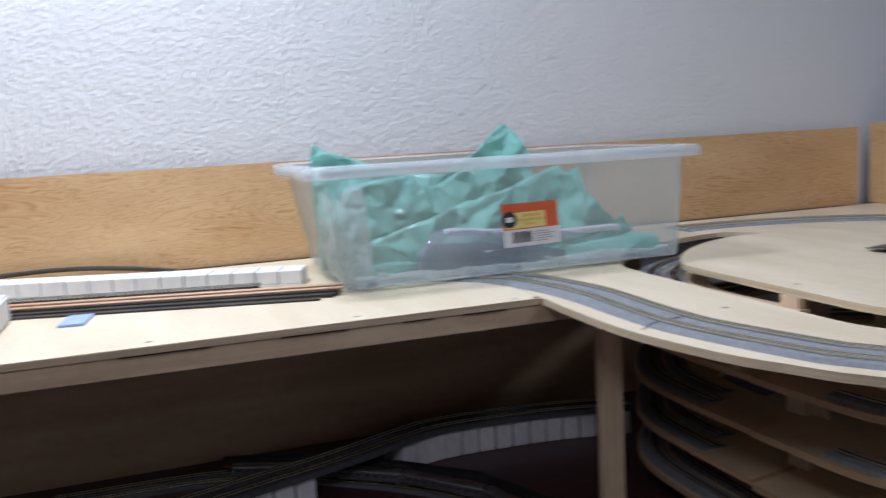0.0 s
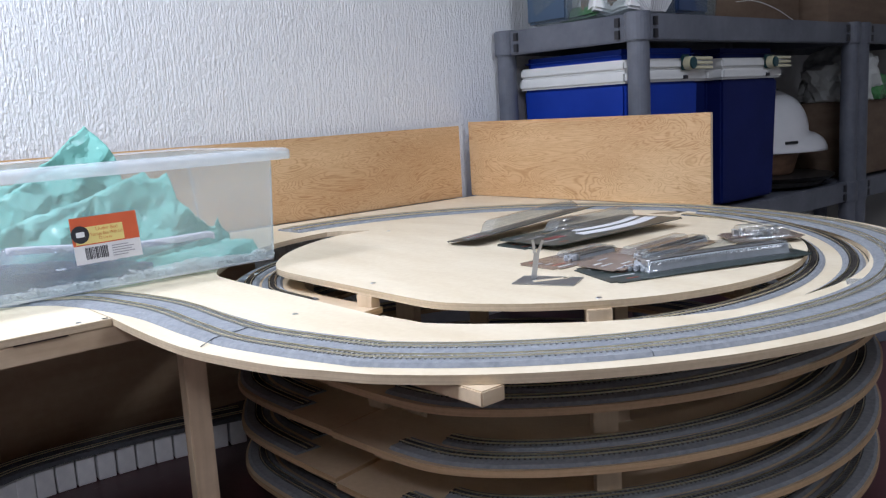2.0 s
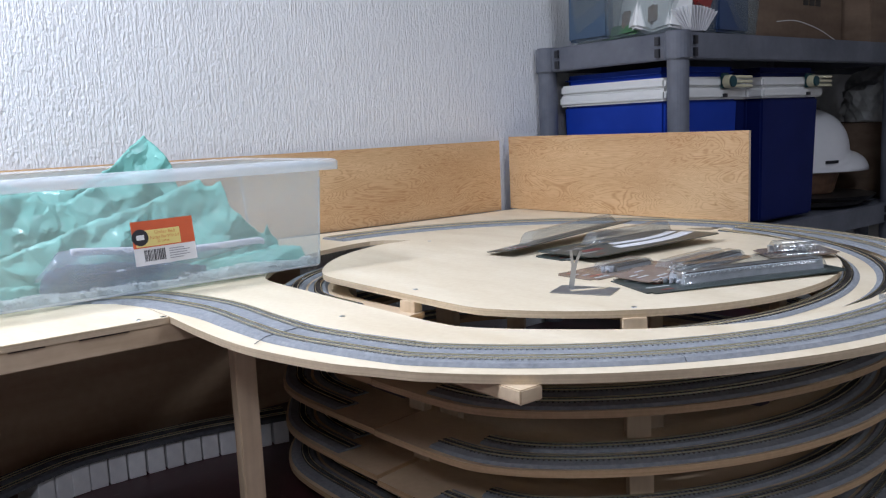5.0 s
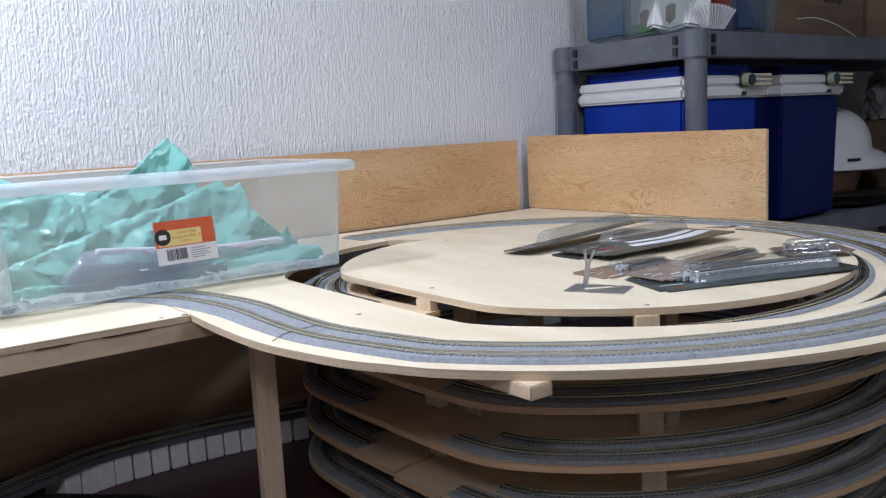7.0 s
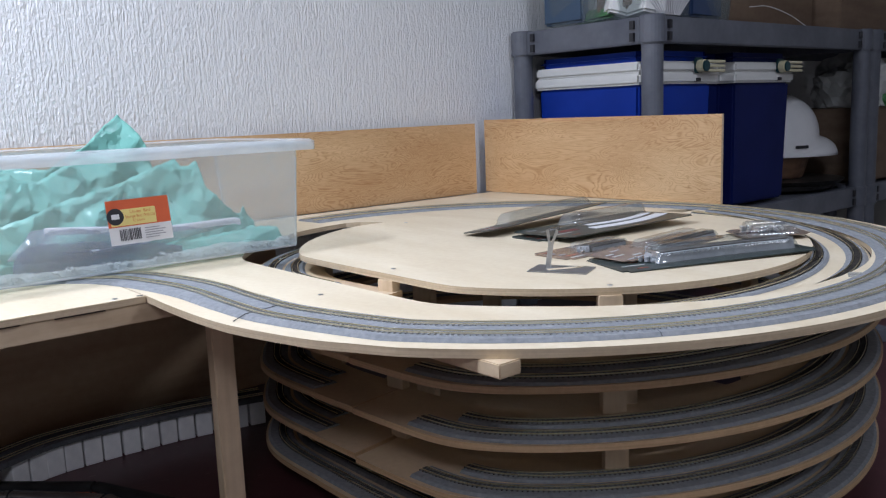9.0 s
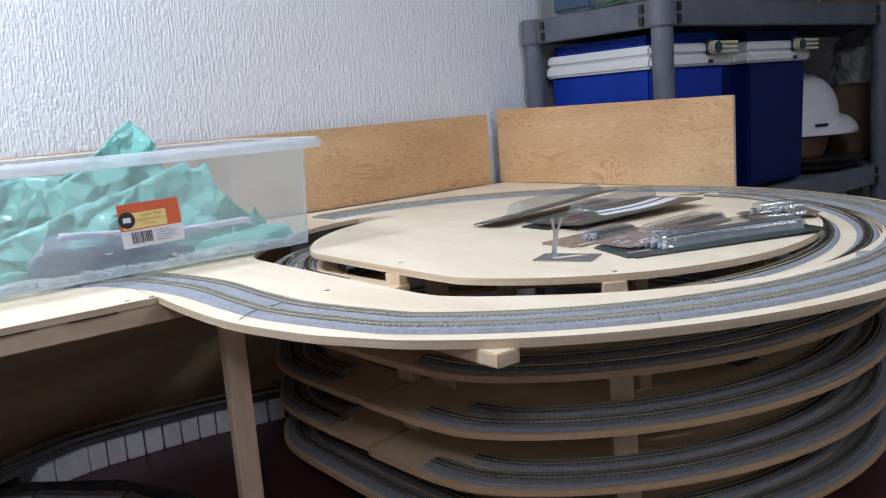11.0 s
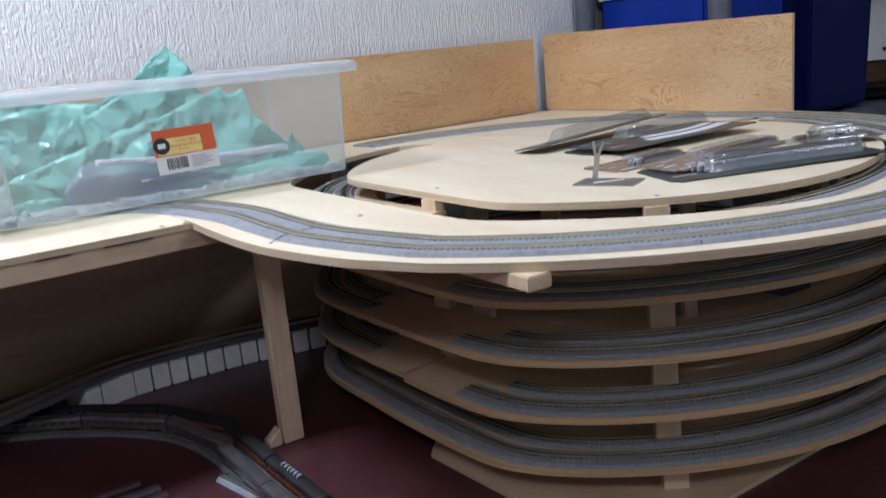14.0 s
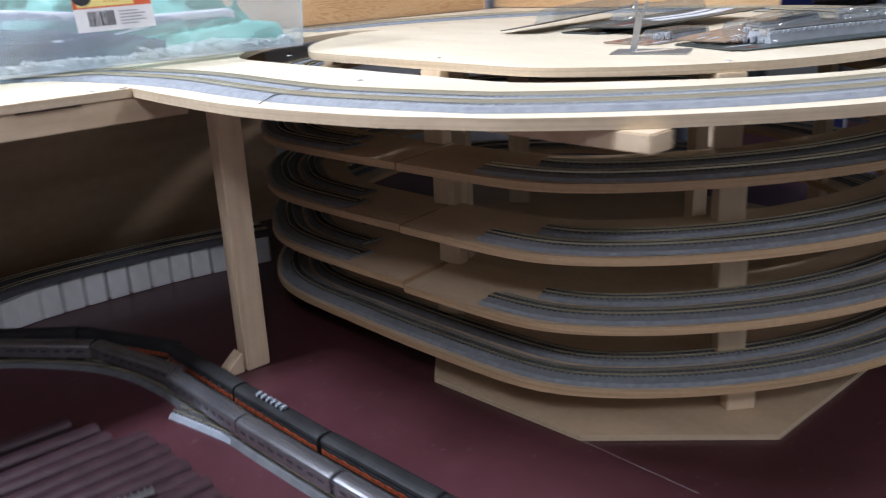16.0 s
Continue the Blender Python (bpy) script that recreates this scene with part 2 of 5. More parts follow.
def slab(outline, z0, z1, holes=(), name="slab", mats=None, parent=None, zfun=None, bevel=0.0008):
    """A flat board from an outline (list of xy) with holes; side faces take the second material."""
    bm = bmesh.new()
    loops = [outline, *holes]
    edges = []
    for lp in loops:
        vs = [bm.verts.new((x, y, z1)) for x, y in lp]
        edges += [bm.edges.new((vs[i], vs[(i + 1) % len(vs)])) for i in range(len(vs))]
    bmesh.ops.triangle_fill(bm, use_beauty=True, use_dissolve=False, edges=edges)
    bmesh.ops.recalc_face_normals(bm, faces=bm.faces[:])
    for f in bm.faces:
        if f.normal.z < 0:
            f.normal_flip()
    top = bm.faces[:]
    ext = bmesh.ops.extrude_face_region(bm, geom=top)
    low = [g for g in ext["geom"] if isinstance(g, bmesh.types.BMVert)]
    for v in low:
        v.co.z = z0
    bmesh.ops.recalc_face_normals(bm, faces=bm.faces[:])
    for f in bm.faces:
        f.material_index = 1 if abs(f.normal.z) < 0.5 else 0
        f.smooth = abs(f.normal.z) < 0.5
    for e in bm.edges:
        e.smooth = e.calc_face_angle(0) < 0.5
    if zfun:
        for v in bm.verts:
            v.co.z += zfun(v.co.x, v.co.y)
    return part(name, bm, mats or [BIRCH, EDGE], parent)


def sweep(path, profile, closed=False):
    """Verts and faces of a closed profile (side, up) carried along path points (x, y, z)."""
    p = np.array(path, float)
    tan = np.gradient(p, axis=0)
    tan[:, 2] = 0
    tan /= np.linalg.norm(tan, axis=1)[:, None]
    side = np.stack([tan[:, 1], -tan[:, 0], np.zeros(len(p))], 1)
    k, n = len(profile), len(p)
    v = np.concatenate([p + s * side + np.array([0, 0, u]) for s, u in profile]).reshape(k, n, 3)
    verts = v.transpose(1, 0, 2).reshape(-1, 3)
    faces = []
    for i in range(n - 1):
        for j in range(k):
            a, b = i * k + j, i * k + (j + 1) % k
            faces.append((a, b, b + k, a + k))
    faces.append(tuple(range(k - 1, -1, -1)))
    faces.append(tuple(range((n - 1) * k, n * k)))
    return verts, faces


def swept(name, path, profile, mat, parent=None, label="", smooth=False):
    v, f = sweep(path, profile)
    return under(mesh_object(name, v, f, mat, smooth), parent, label)


def rect_profile(s0, s1, u0, u1):
    return [(s0, u0), (s1, u0), (s1, u1), (s0, u1)]


def resample(path, step):
    p = np.array(path, float)
    d = np.concatenate([[0], np.cumsum(np.linalg.norm(np.diff(p, axis=0), axis=1))])
    n = max(2, int(d[-1] / step))
    q = np.linspace(0, d[-1], n)
    return np.stack([np.interp(q, d, p[:, i]) for i in range(3)], 1)


def offset_path(path, s):
    p = np.array(path, float)
    tan = np.gradient(p, axis=0)
    tan[:, 2] = 0
    tan /= np.linalg.norm(tan, axis=1)[:, None]
    return p + s * np.stack([tan[:, 1], -tan[:, 0], np.zeros(len(p))], 1)


def model_track(name, path, label, base=0.0, gauge=0.009, pitch=0.0058, rail_mat=None, web=None):
    """N-gauge flexible track: two rails on closely spaced sleepers. base: height of the sleepers' underside over path."""
    thing = root(name)
    tagged(thing, label, "model track")
    for s in (-gauge / 2, gauge / 2):
        swept("rail", path, rect_profile(s - 0.00040, s + 0.00040, base + 0.0012, base + 0.0028), rail_mat or RAIL, thing, "nickel silver rail")
    q = resample(path, pitch)
    tan = np.gradient(q, axis=0)
    tan[:, 2] = 0
    tan /= np.linalg.norm(tan, axis=1)[:, None]
    side = np.stack([tan[:, 1], -tan[:, 0], np.zeros(len(q))], 1)
    hw, hl = 0.0066, 0.0009
    vs = []
    for u in (base, base + 0.0013):
        for a, b in ((-hw, -hl), (hw, -hl), (hw, hl), (-hw, hl)):
            vs.append(q + a * side + b * tan + np.array([0, 0, u]))
    verts = np.stack(vs, 1).reshape(-1, 3)
    cube = np.array([(4, 5, 6, 7), (0, 1, 5, 4), (1, 2, 6, 5), (2, 3, 7, 6), (3, 0, 4, 7)])
    faces = (cube[None] + 8 * np.arange(len(q))[:, None, None]).reshape(-1, 4)
    ob = mesh_object("sleeper_web", verts, faces.tolist(), web or SLEEPER)
    under(ob, thing, "dark brown plastic sleeper web")
    ob["kind"] = "stuff"
    return thing


def underlay(name, path, half, label, top=0.004, foam=None):
    """Foam ballast strip with bevelled shoulders."""
    prof = [(-half - 0.004, 0.0002), (half + 0.004, 0.0002), (half, top), (-half, top)]
    thing = root(name)
    tagged(thing, label, "track underlay")
    p = [tuple(q) for q in path]
    cuts = [0, *[i * len(p) // 3 for i in (1, 2)], len(p) - 1] if len(p) > 24 else [0, len(p) - 1]
    for i, (a, b) in enumerate(zip(cuts, cuts[1:])):
        swept("foam_length", p[a:b + 1], prof, foam or FOAM, thing)
    return thing


def arc(cx, cy, r, a0, a1, z0, z1=None, step=2.0):
    z1 = z0 if z1 is None else z1
    n = max(2, int(abs(a1 - a0) / step) + 1)
    return [(cx + r * math.cos(radians(a0 + (a1 - a0) * i / (n - 1))), cy + r * math.sin(radians(a0 + (a1 - a0) * i / (n - 1))), z0 + (z1 - z0) * i / (n - 1)) for i in range(n)]


def spline(pts, n=12):
    """Catmull-Rom through control points."""
    p = [Vector(a) for a in pts]
    p = [2 * p[0] - p[1], *p, 2 * p[-1] - p[-2]]
    out = []
    for i in range(1, len(p) - 2):
        for k in range(n):
            t = k / n
            out.append(tuple(0.5 * (2 * p[i] + (p[i + 1] - p[i - 1]) * t + (2 * p[i - 1] - 5 * p[i] + 4 * p[i + 1] - p[i + 2]) * t * t + (3 * p[i] - p[i - 1] - 3 * p[i + 1] + p[i + 2]) * t ** 3)))
    out.append(tuple(p[-2]))
    return out


# ---------------------------------------------------------------- the room
def structure(ob, label, category):
    return tagged(ob, label, category, kind="structure")


WALL_Y = 0.625
structure(part("floor", box_bm(-3.2, 3.2, -3.2, WALL_Y, -0.05, 0.0), CARPET, None), "dark carpeted room floor", "floor")
structure(part("wall_north", box_bm(-3.2, 3.2, WALL_Y, WALL_Y + 0.1, 0, 2.4), WALL, None), "white painted wall with vertical relief texture", "wall")
# other walls and the ceiling are added, closing the room for bounced light
structure(part("wall_south", box_bm(-3.2, 3.2, -3.3, -3.2, 0, 2.4), DIM, None), "plain beige wall added to close the room", "wall")
structure(part("wall_west", box_bm(-3.3, -3.2, -3.3, WALL_Y + 0.1, 0, 2.4), DIM, None), "plain beige wall added to close the room", "wall")
structure(part("wall_east", box_bm(3.2, 3.3, -3.3, WALL_Y + 0.1, 0, 2.4), DIM, None), "plain beige wall added to close the room", "wall")
structure(part("ceiling", box_bm(-3.3, 3.3, -3.3, WALL_Y + 0.1, 2.4, 2.5), PLAIN, None), "plain white ceiling", "ceiling")

TOP, LOW = 1.0, 0.669
HC = (0.58, -0.09)     # middle of the top loop
TC = (0.62, -0.10)     # middle of the helix below

# lower baseboard
low = root("lower_baseboard")
tagged(low, "maroon painted wooden layout baseboard on legs", "baseboard")
part("board", box_bm(-1.6, 1.9, -0.75, 0.60, LOW - 0.018, LOW, 0.002), MAROON, low)
for lx in (-1.5, 0.1, 1.8):
    for ly in (-0.70, 0.52):
        part("leg", box_bm(lx, lx + 0.05, ly, ly + 0.05, 0, LOW - 0.018, 0.002), SOFTWOOD, low)
structure(part("wall_panel", box_bm(-1.6, 0.46, 0.500, 0.509, LOW, TOP - 0.0095), BROWNPLY, None), "brown plywood back panel below the upper board", "panel")


# ---------------------------------------------------------------- upper boards
def top_outline():
    arc_pts = [(x, y) for x, y, z in arc(HC[0], HC[1], 0.613, -146, 0, 0, step=2)]
    lead = [(p[0], p[1]) for p in spline([(0.0, 0.0, 0), (-0.003, -0.08, 0), (-0.003, -0.17, 0), (0.004, -0.24, 0), (0.028, -0.338, 0), (0.052, -0.392, 0), (*arc_pts[0], 0), (*arc_pts[1], 0)], 8)][:-9]
    return lead + arc_pts + [(1.200, 0.582), (0.0, 0.582)]


def soft_max(a, b, k=0.012):
    """The larger of two, rounded where they meet."""
    return 0.5 * (a + b + math.sqrt((a - b) ** 2 + k * k))


def ramp_value(a, pairs):
    for (a0, v0), (a1, v1) in zip(pairs, pairs[1:]):
        if a0 <= a <= a1:
            return v0 + (v1 - v0) * (a - a0) / (a1 - a0)
    return pairs[-1][1]


def hole_outline():
    out = []
    for a in range(-176, 172, 3):
        r = ramp_value(a, [(-180, 0.470), (-138, 0.466), (-108, 0.489), (5, 0.489), (10, 0.425), (30, 0.412), (90, 0.414), (95, 0.486), (112, 0.490), (180, 0.480)])
        x, y = TC[0] + r * math.cos(radians(a)), TC[1] + r * math.sin(radians(a))
        out.append((soft_max(x, 0.205), y))
    return out


def disc_outline():
    """A round board with a straight cut along its left."""
    out = []
    for a in range(-180, 180, 3):
        r = ramp_value(a, [(-180, 0.40), (-150, 0.392), (-120, 0.398), (80, 0.40), (105, 0.425), (140, 0.412), (180, 0.40)])
        out.append((soft_max(0.633 + r * math.cos(radians(a)), 0.276), -0.109 + r * math.sin(radians(a))))
    return out


board = slab(top_outline(), TOP - 0.009, TOP, [hole_outline()], "upper_loop_board")
tagged(board, "pale birch plywood board with a round cut-out", "plywood board")

shelf = root("upper_shelf_board")
tagged(shelf, "pale plywood shelf board with a softwood front rail", "shelf board")
bm = box_bm(-1.6, -0.001, 0.0, 0.582, TOP - 0.009, TOP, 0.0006)
for f in bm.faces:
    f.material_index = 1 if f.normal.z < 0.5 else 0
part("top_sheet", bm, [BIRCH, EDGE], shelf)
part("front_rail", box_bm(-1.6, 0.058, 0.003, 0.023, TOP - 0.034, TOP - 0.0095, 0.001), SOFTWOOD, shelf, "softwood front rail")

disc = slab(disc_outline(), TOP - 0.006, TOP + 0.003, (), "round_disc_board")
tagged(disc, "round pale birch plywood disc with one straight side", "plywood disc")

# figured ply upstands
def upstand(name, x0, y0, x1, y1, z0, z1, label):
    ln = math.hypot(x1 - x0, y1 - y0)
    thing = root(name)
    thing.matrix_basis = pose(x0, y0, z0, 0, 0, math.degrees(math.atan2(y1 - y0, x1 - x0)))
    tagged(thing, label, "plywood panel", group="plywood upstands")
    part("core", box_bm(0.0006, ln - 0.0006, -0.0035, 0.0045, 0, z1 - z0 - 0.0006, 0.0004), EDGE, thing, "pale layered ply core showing at the edges")
    part("veneer_face", box_bm(0, ln, -0.0050, -0.0036, 0.0002, z1 - z0, 0.0003), FIGURED, thing, "warm figured veneer face")
    return thing


upstand("back_panel", -1.6, 0.6, 1.118, 0.6, TOP, 1.182, "figured plywood upstand against the white wall")
upstand("side_panel", 1.160, 0.60, 1.190, -0.083, TOP + 0.001, 1.190, "figured plywood upstand in front of the rack")

# the leg under the corner
leg = part("support_post", box_bm(0.0715, 0.1015, -0.026, -0.0055, LOW, TOP - 0.009, 0.0015), LEGWOOD, None)
tagged(leg, "square softwood post under the board corner", "wooden post")

# tiers
TURN = 0.0655


def d_point(r, a, clip):
    """A point of the tier's plan: a circle, flattened on its left, tighter at its back left."""
    k = max(0.0, min(1.0, (a - 95) / 50)) if a > 0 else max(0.0, min(1.0, (-172 - a) / 12))
    r2 = r - 0.04 * k
    return soft_max(TC[0] + r2 * math.cos(radians(a)), clip, 0.028), TC[1] + r2 * math.sin(radians(a))


def spiral(zf, a):
    return zf + TURN * (a + 125) / 360


def d_path(r, inset, a0, a1, zf, up=0.0):
    n = int((a1 - a0) / 2)
    out = []
    for i in range(n + 1):
        a = a0 + (a1 - a0) * i / n
        x, y = d_point(r, a, 0.181 + inset)
        out.append((x, y, spiral(zf, a) + up))
    return out


def tier_ring(ro, ri, a0, a1, zf, thick, name, parent, mats=None):
    """A spiral ring of ply."""
    vs, fs, mi = [], [], []
    n = int((a1 - a0) / 2.5)
    for i in range(n + 1):
        a = a0 + (a1 - a0) * i / n
        z = spiral(zf, a)
        for r, inset, zz in ((ro, 0, z), (ri, 0.10, z), (ri, 0.10, z - thick), (ro, 0, z - thick)):
            vs.append((*d_point(r, a, 0.181 + inset), zz))
    for i in range(n):
        b = 4 * i
        for j in range(4):
            fs.append((b + j, b + (j + 1) % 4, b + 4 + (j + 1) % 4, b + 4 + j))
            mi.append(0 if j in (0, 2) else 1)
    fs += [(3, 2, 1, 0), (4 * n, 4 * n + 1, 4 * n + 2, 4 * n + 3)]
    mi += [1, 1]
    return under(mesh_object(name, vs, fs, mats or [TIERPLY, TIEREDGE], False, mi), parent)


helix = root("helix_ramp")
tagged(helix, "spiral plywood helix with stacked tiers on wooden uprights", "helix ramp")
TIERS = (0.922, 0.8555, 0.789, 0.726)
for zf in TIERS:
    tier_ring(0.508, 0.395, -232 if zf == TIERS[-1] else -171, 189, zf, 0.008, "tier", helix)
tier_ring(0.488, 0.400, -171, 2, 0.978, 0.008, "tier", helix, [BIRCH, EDGE])


def column_at(line, z):
    """Where a column of spacers stands at a height."""
    for (za, *a), (zb, *b) in zip(line, line[1:]):
        if z <= zb:
            k = max(0.0, (z - za) / (zb - za))
            return [p + (q - p) * k for p, q in zip(a, b)]
    return line[-1][1:]


def tier_top(level, x, y):
    """Height of a tier's upper face near a place; level 0 is the base plate, the last one the disc."""
    if level == 0:
        return LOW + 0.006
    if level == len(TIERS) + 1:
        return TOP + 0.002
    a = math.degrees(math.atan2(y - TC[1], x - TC[0]))
    return spiral(sorted(TIERS)[level - 1], a)


# columns of screwed spacer blocks: height, x, y of the blocks up each column
COLUMNS = [
    [(0.675, 0.352, -0.484), (0.75, 0.366, -0.458), (0.873, 0.377, -0.445), (0.994, 0.404, -0.416)],
    [(0.675, 0.262, -0.160), (0.853, 0.272, -0.168), (0.994, 0.284, -0.129)],
]
for a in (-25, 58, 120):
    COLUMNS.append([(z, TC[0] + r * math.cos(radians(a)), TC[1] + r * math.sin(radians(a))) for z, r in ((0.675, 0.402), (0.994, 0.398))])
for line in COLUMNS:
    for level in range(len(TIERS) + 1):
        x, y = column_at(line, 0.70 + 0.066 * level)
        z0 = tier_top(level, x, y) + 0.0001
        z1 = tier_top(level + 1, x, y) - 0.0082
        turn = math.degrees(math.atan2(y - TC[1], x - TC[0]))
        ob = part("spacer", box_bm(-0.0075, 0.0075, -0.0145, 0.0145, z0, z1, 0.0008), LEGWOOD, helix, "square softwood spacer block")
        ob.matrix_basis = pose(x, y, 0, 0, 0, turn)
        for sy in (-0.005, 0.006) if level < len(TIERS) else ():
            sc = part("screw_head", cyl_bm(0.0036, 0.003, 0, 0.0014, 12), STEEL, ob, "bright steel screw head")
            sc.matrix_basis = pose(0.0076, sy, z1 - 0.010, 0, 90, 0)
for x, y, turn in ((0.705, -0.215, -40), (0.79, 0.20, 35), (0.50, 0.06, 20)):
    ob = part("inner_post", box_bm(-0.010, 0.010, -0.018, 0.018, LOW + 0.0062, TOP - 0.0062, 0.001), LEGWOOD, helix, "square post under the disc")
    ob.matrix_basis = pose(x, y, 0, 0, 0, turn)
batten = part("support_batten", box_bm(0.119, 0.147, -0.522, -0.16, TOP - 0.0235, TOP - 0.0092, 0.0012), SOFTWOOD, None)
tagged(batten, "square softwood batten fixed under the board edge", "wood batten")
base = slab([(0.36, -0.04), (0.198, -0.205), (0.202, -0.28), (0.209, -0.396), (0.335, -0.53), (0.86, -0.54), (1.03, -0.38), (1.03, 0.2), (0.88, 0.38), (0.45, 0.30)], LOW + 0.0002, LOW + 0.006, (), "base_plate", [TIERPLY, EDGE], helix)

# track on the loop and on the tiers
def loop_path():
    """Middle of the double track: out from under the storage box, round the bend and on to the circle."""
    a = arc(HC[0], HC[1], 0.556, -148, 96, TOP, step=2)
    low = TOP - 0.002
    lead = spline([(-0.20, 0.265, low), (-0.12, 0.255, low), (-0.04, 0.225, low), (0.008, 0.178, low), (0.030, 0.138, TOP), (0.047, 0.083, TOP), (0.061, 0.015, TOP), (0.066, -0.05, TOP), (0.063, -0.15, TOP), (0.068, -0.245, TOP), a[0], a[2]], 10)
    return resample(lead[:-10] + a[1:], 0.01)


mid = loop_path()
wide = [Vector(p).lerp(Vector(q), max(0.0, min(1.0, (p[1] + 0.25) / 0.25)) if p[0] < 0.15 else 0.0) for p, q in zip(mid, offset_path(mid, 0.009))]
underlay("track_underlay", wide, 0.034, "blue-grey foam underlay beneath the double track")
for s in (-0.018, 0.018):
    model_track("model_track", offset_path(mid, s), "model railway track on blue-grey foam underlay", 0.004, web=SLEEPERGREY)
for zf in TIERS:
    lowest = zf == TIERS[-1]
    for r, inset, start, stop in ((0.445, 0.068, -151, 171), (0.482, 0.030, -158, 176)):
        path = d_path(r, inset, -230 if lowest else start, stop, zf, 0.0002)
        bed = [(x, y, z) for x, y, z in offset_path(path, 0.003 if r > 0.45 else 0.0)]
        underlay("track_underlay", bed, 0.0160 if r > 0.45 else 0.0120, "grey foam underlay on a helix tier", 0.003)
        model_track("model_track", path, "model railway track on a helix tier", 0.003, web=SLEEPERDARK)
for r in (0.4205, 0.4705):
    path = d_path(r, 0.05, -150, -2, 0.978, 0.0002)
    underlay("track_underlay", path, 0.0105, "blue-grey foam underlay on the rising ramp", 0.003)
    model_track("model_track", path, "dark model railway track rising inside the loop", 0.003, web=SLEEPERDARK)


# ---------------------------------------------------------------- storage box
def tub(name, x0, x1, y0, y1, h, taper, wall, lip):
    thing = root(name)
    def ring(inset, z, r, n=5):
        k = max(0.0, inset - 0.022) / 0.02
        xa, xb = x0 + min(inset, 0.022) + taper[0] * k, x1 - min(inset, 0.022) - taper[1] * k
        ya, yb = y0 + min(inset, 0.022) + taper[2] * k, y1 - min(inset, 0.022) - taper[3] * k
        out = []
        for cx, cy, a0 in ((xb - r, yb - r, 0), (xa + r, yb - r, 90), (xa + r, ya + r, 180), (xb - r, ya + r, 270)):
            for i in range(n + 1):
                a = radians(a0 + 90 * i / n)
                out.append((cx + r * math.cos(a), cy + r * math.sin(a), z))
        return out
    def skin(rings, nm, mat, cap0=False, cap1=False):
        vs = [p for rg in rings for p in rg]
        k = len(rings[0])
        fs = [(i * k + j, i * k + (j + 1) % k, (i + 1) * k + (j + 1) % k, (i + 1) * k + j) for i in range(len(rings) - 1) for j in range(k)]
        if cap0:
            fs.append(tuple(range(k - 1, -1, -1)))
        if cap1:
            fs.append(tuple(range((len(rings) - 1) * k, len(rings) * k)))
        return under(mesh_object(nm, vs, fs, mat, True), thing)
    g = 0.022
    q = 0.02
    skin([ring(g + q, 0.0015, 0.014), ring(g + q - 0.004, 0.008, 0.018), ring(g, h - 0.028, 0.02), ring(g - 0.001, h - 0.004, 0.021), ring(g + wall - 0.001, h - 0.004, 0.019), ring(g + wall, h - 0.028, 0.018), ring(g + q + wall - 0.004, 0.009, 0.016), ring(g + q + wall, 0.004, 0.012)], "body", POLY, True, True)
    skin([ring(g - 0.0005, h - 0.003, 0.02), ring(g - 0.006, h, 0.02), ring(0.004, h - 0.001, 0.02), ring(0, h - 0.005, 0.02), ring(0, h - 0.018, 0.02), ring(0.002, h - 0.018, 0.019), ring(0.003, h - 0.007, 0.019), ring(g - 0.004, h - 0.004, 0.019)], "rim", POLYRIM)
    return thing


box = tub("storage_box", -0.274, 0.346, 0.122, 0.475, 0.179, (0.034, -0.003, 0.026, 0.026), 0.002, 0.02)
box.matrix_basis = pose(0, 0, TOP + 0.004)
tagged(box, "translucent plastic storage box with a milky rolled rim", "storage box")

# bright edge lines of the clear walls, added as milky strips
for (xa, ya), (xb, yb) in (((-0.2145, 0.1735), (-0.2455, 0.1505)), ((0.3205, 0.1735), (0.3175, 0.1505)), ((0.3205, 0.4225), (0.3175, 0.4465))):
    rib = swept("corner_rib", [(xa + (xb - xa) * k / 6, ya + (yb - ya) * k / 6, 0.008 + 0.140 * k / 6) for k in range(7)], [(-0.0016, -0.001), (0.0016, -0.001), (0.0016, 0.001), (-0.0016, 0.001)], POLYRIM, box, "milky strip added for the box corner's bright edge")
swept("bottom_rib", [(-0.205 + 0.052 * k, 0.1655, 0.004) for k in range(11)], [(-0.0014, -0.0010), (0.0014, -0.0010), (0.0014, 0.0022), (-0.0014, 0.0022)], POLYRIM, box, "milky strip added for the box bottom's bright edge")

# contents of the box
from mathutils import geometry

FOIL = grained("mint_foil_paper", (0.185, 0.485, 0.42), (0.27, 0.595, 0.53), (9, 9, 9), rough=0.26, bump=0.12, dist=0.0015, fine=90, metal=0.0)
LILAC = clear_plastic("lilac_film", (0.40, 0.42, 0.53), 0.07, 0.30)
LILACRIM = grained("lilac_rim", (0.74, 0.73, 0.83), (0.86, 0.85, 0.93), (40, 40, 40), rough=0.3)
BUBBLE = clear_plastic("bubble_film", (0.90, 0.94, 0.93), 0.12, 0.30)
SMOKE = clear_plastic("smoky_film", (0.20, 0.21, 0.34), 0.06, 0.45)


def profile_at(pts, x):
    for (xa, za), (xb, zb) in zip(pts, pts[1:]):
        if xa <= x <= xb:
            return za + (zb - za) * (x - xa) / max(1e-6, xb - xa)
    return pts[0][1] if x < pts[0][0] else pts[-1][1]


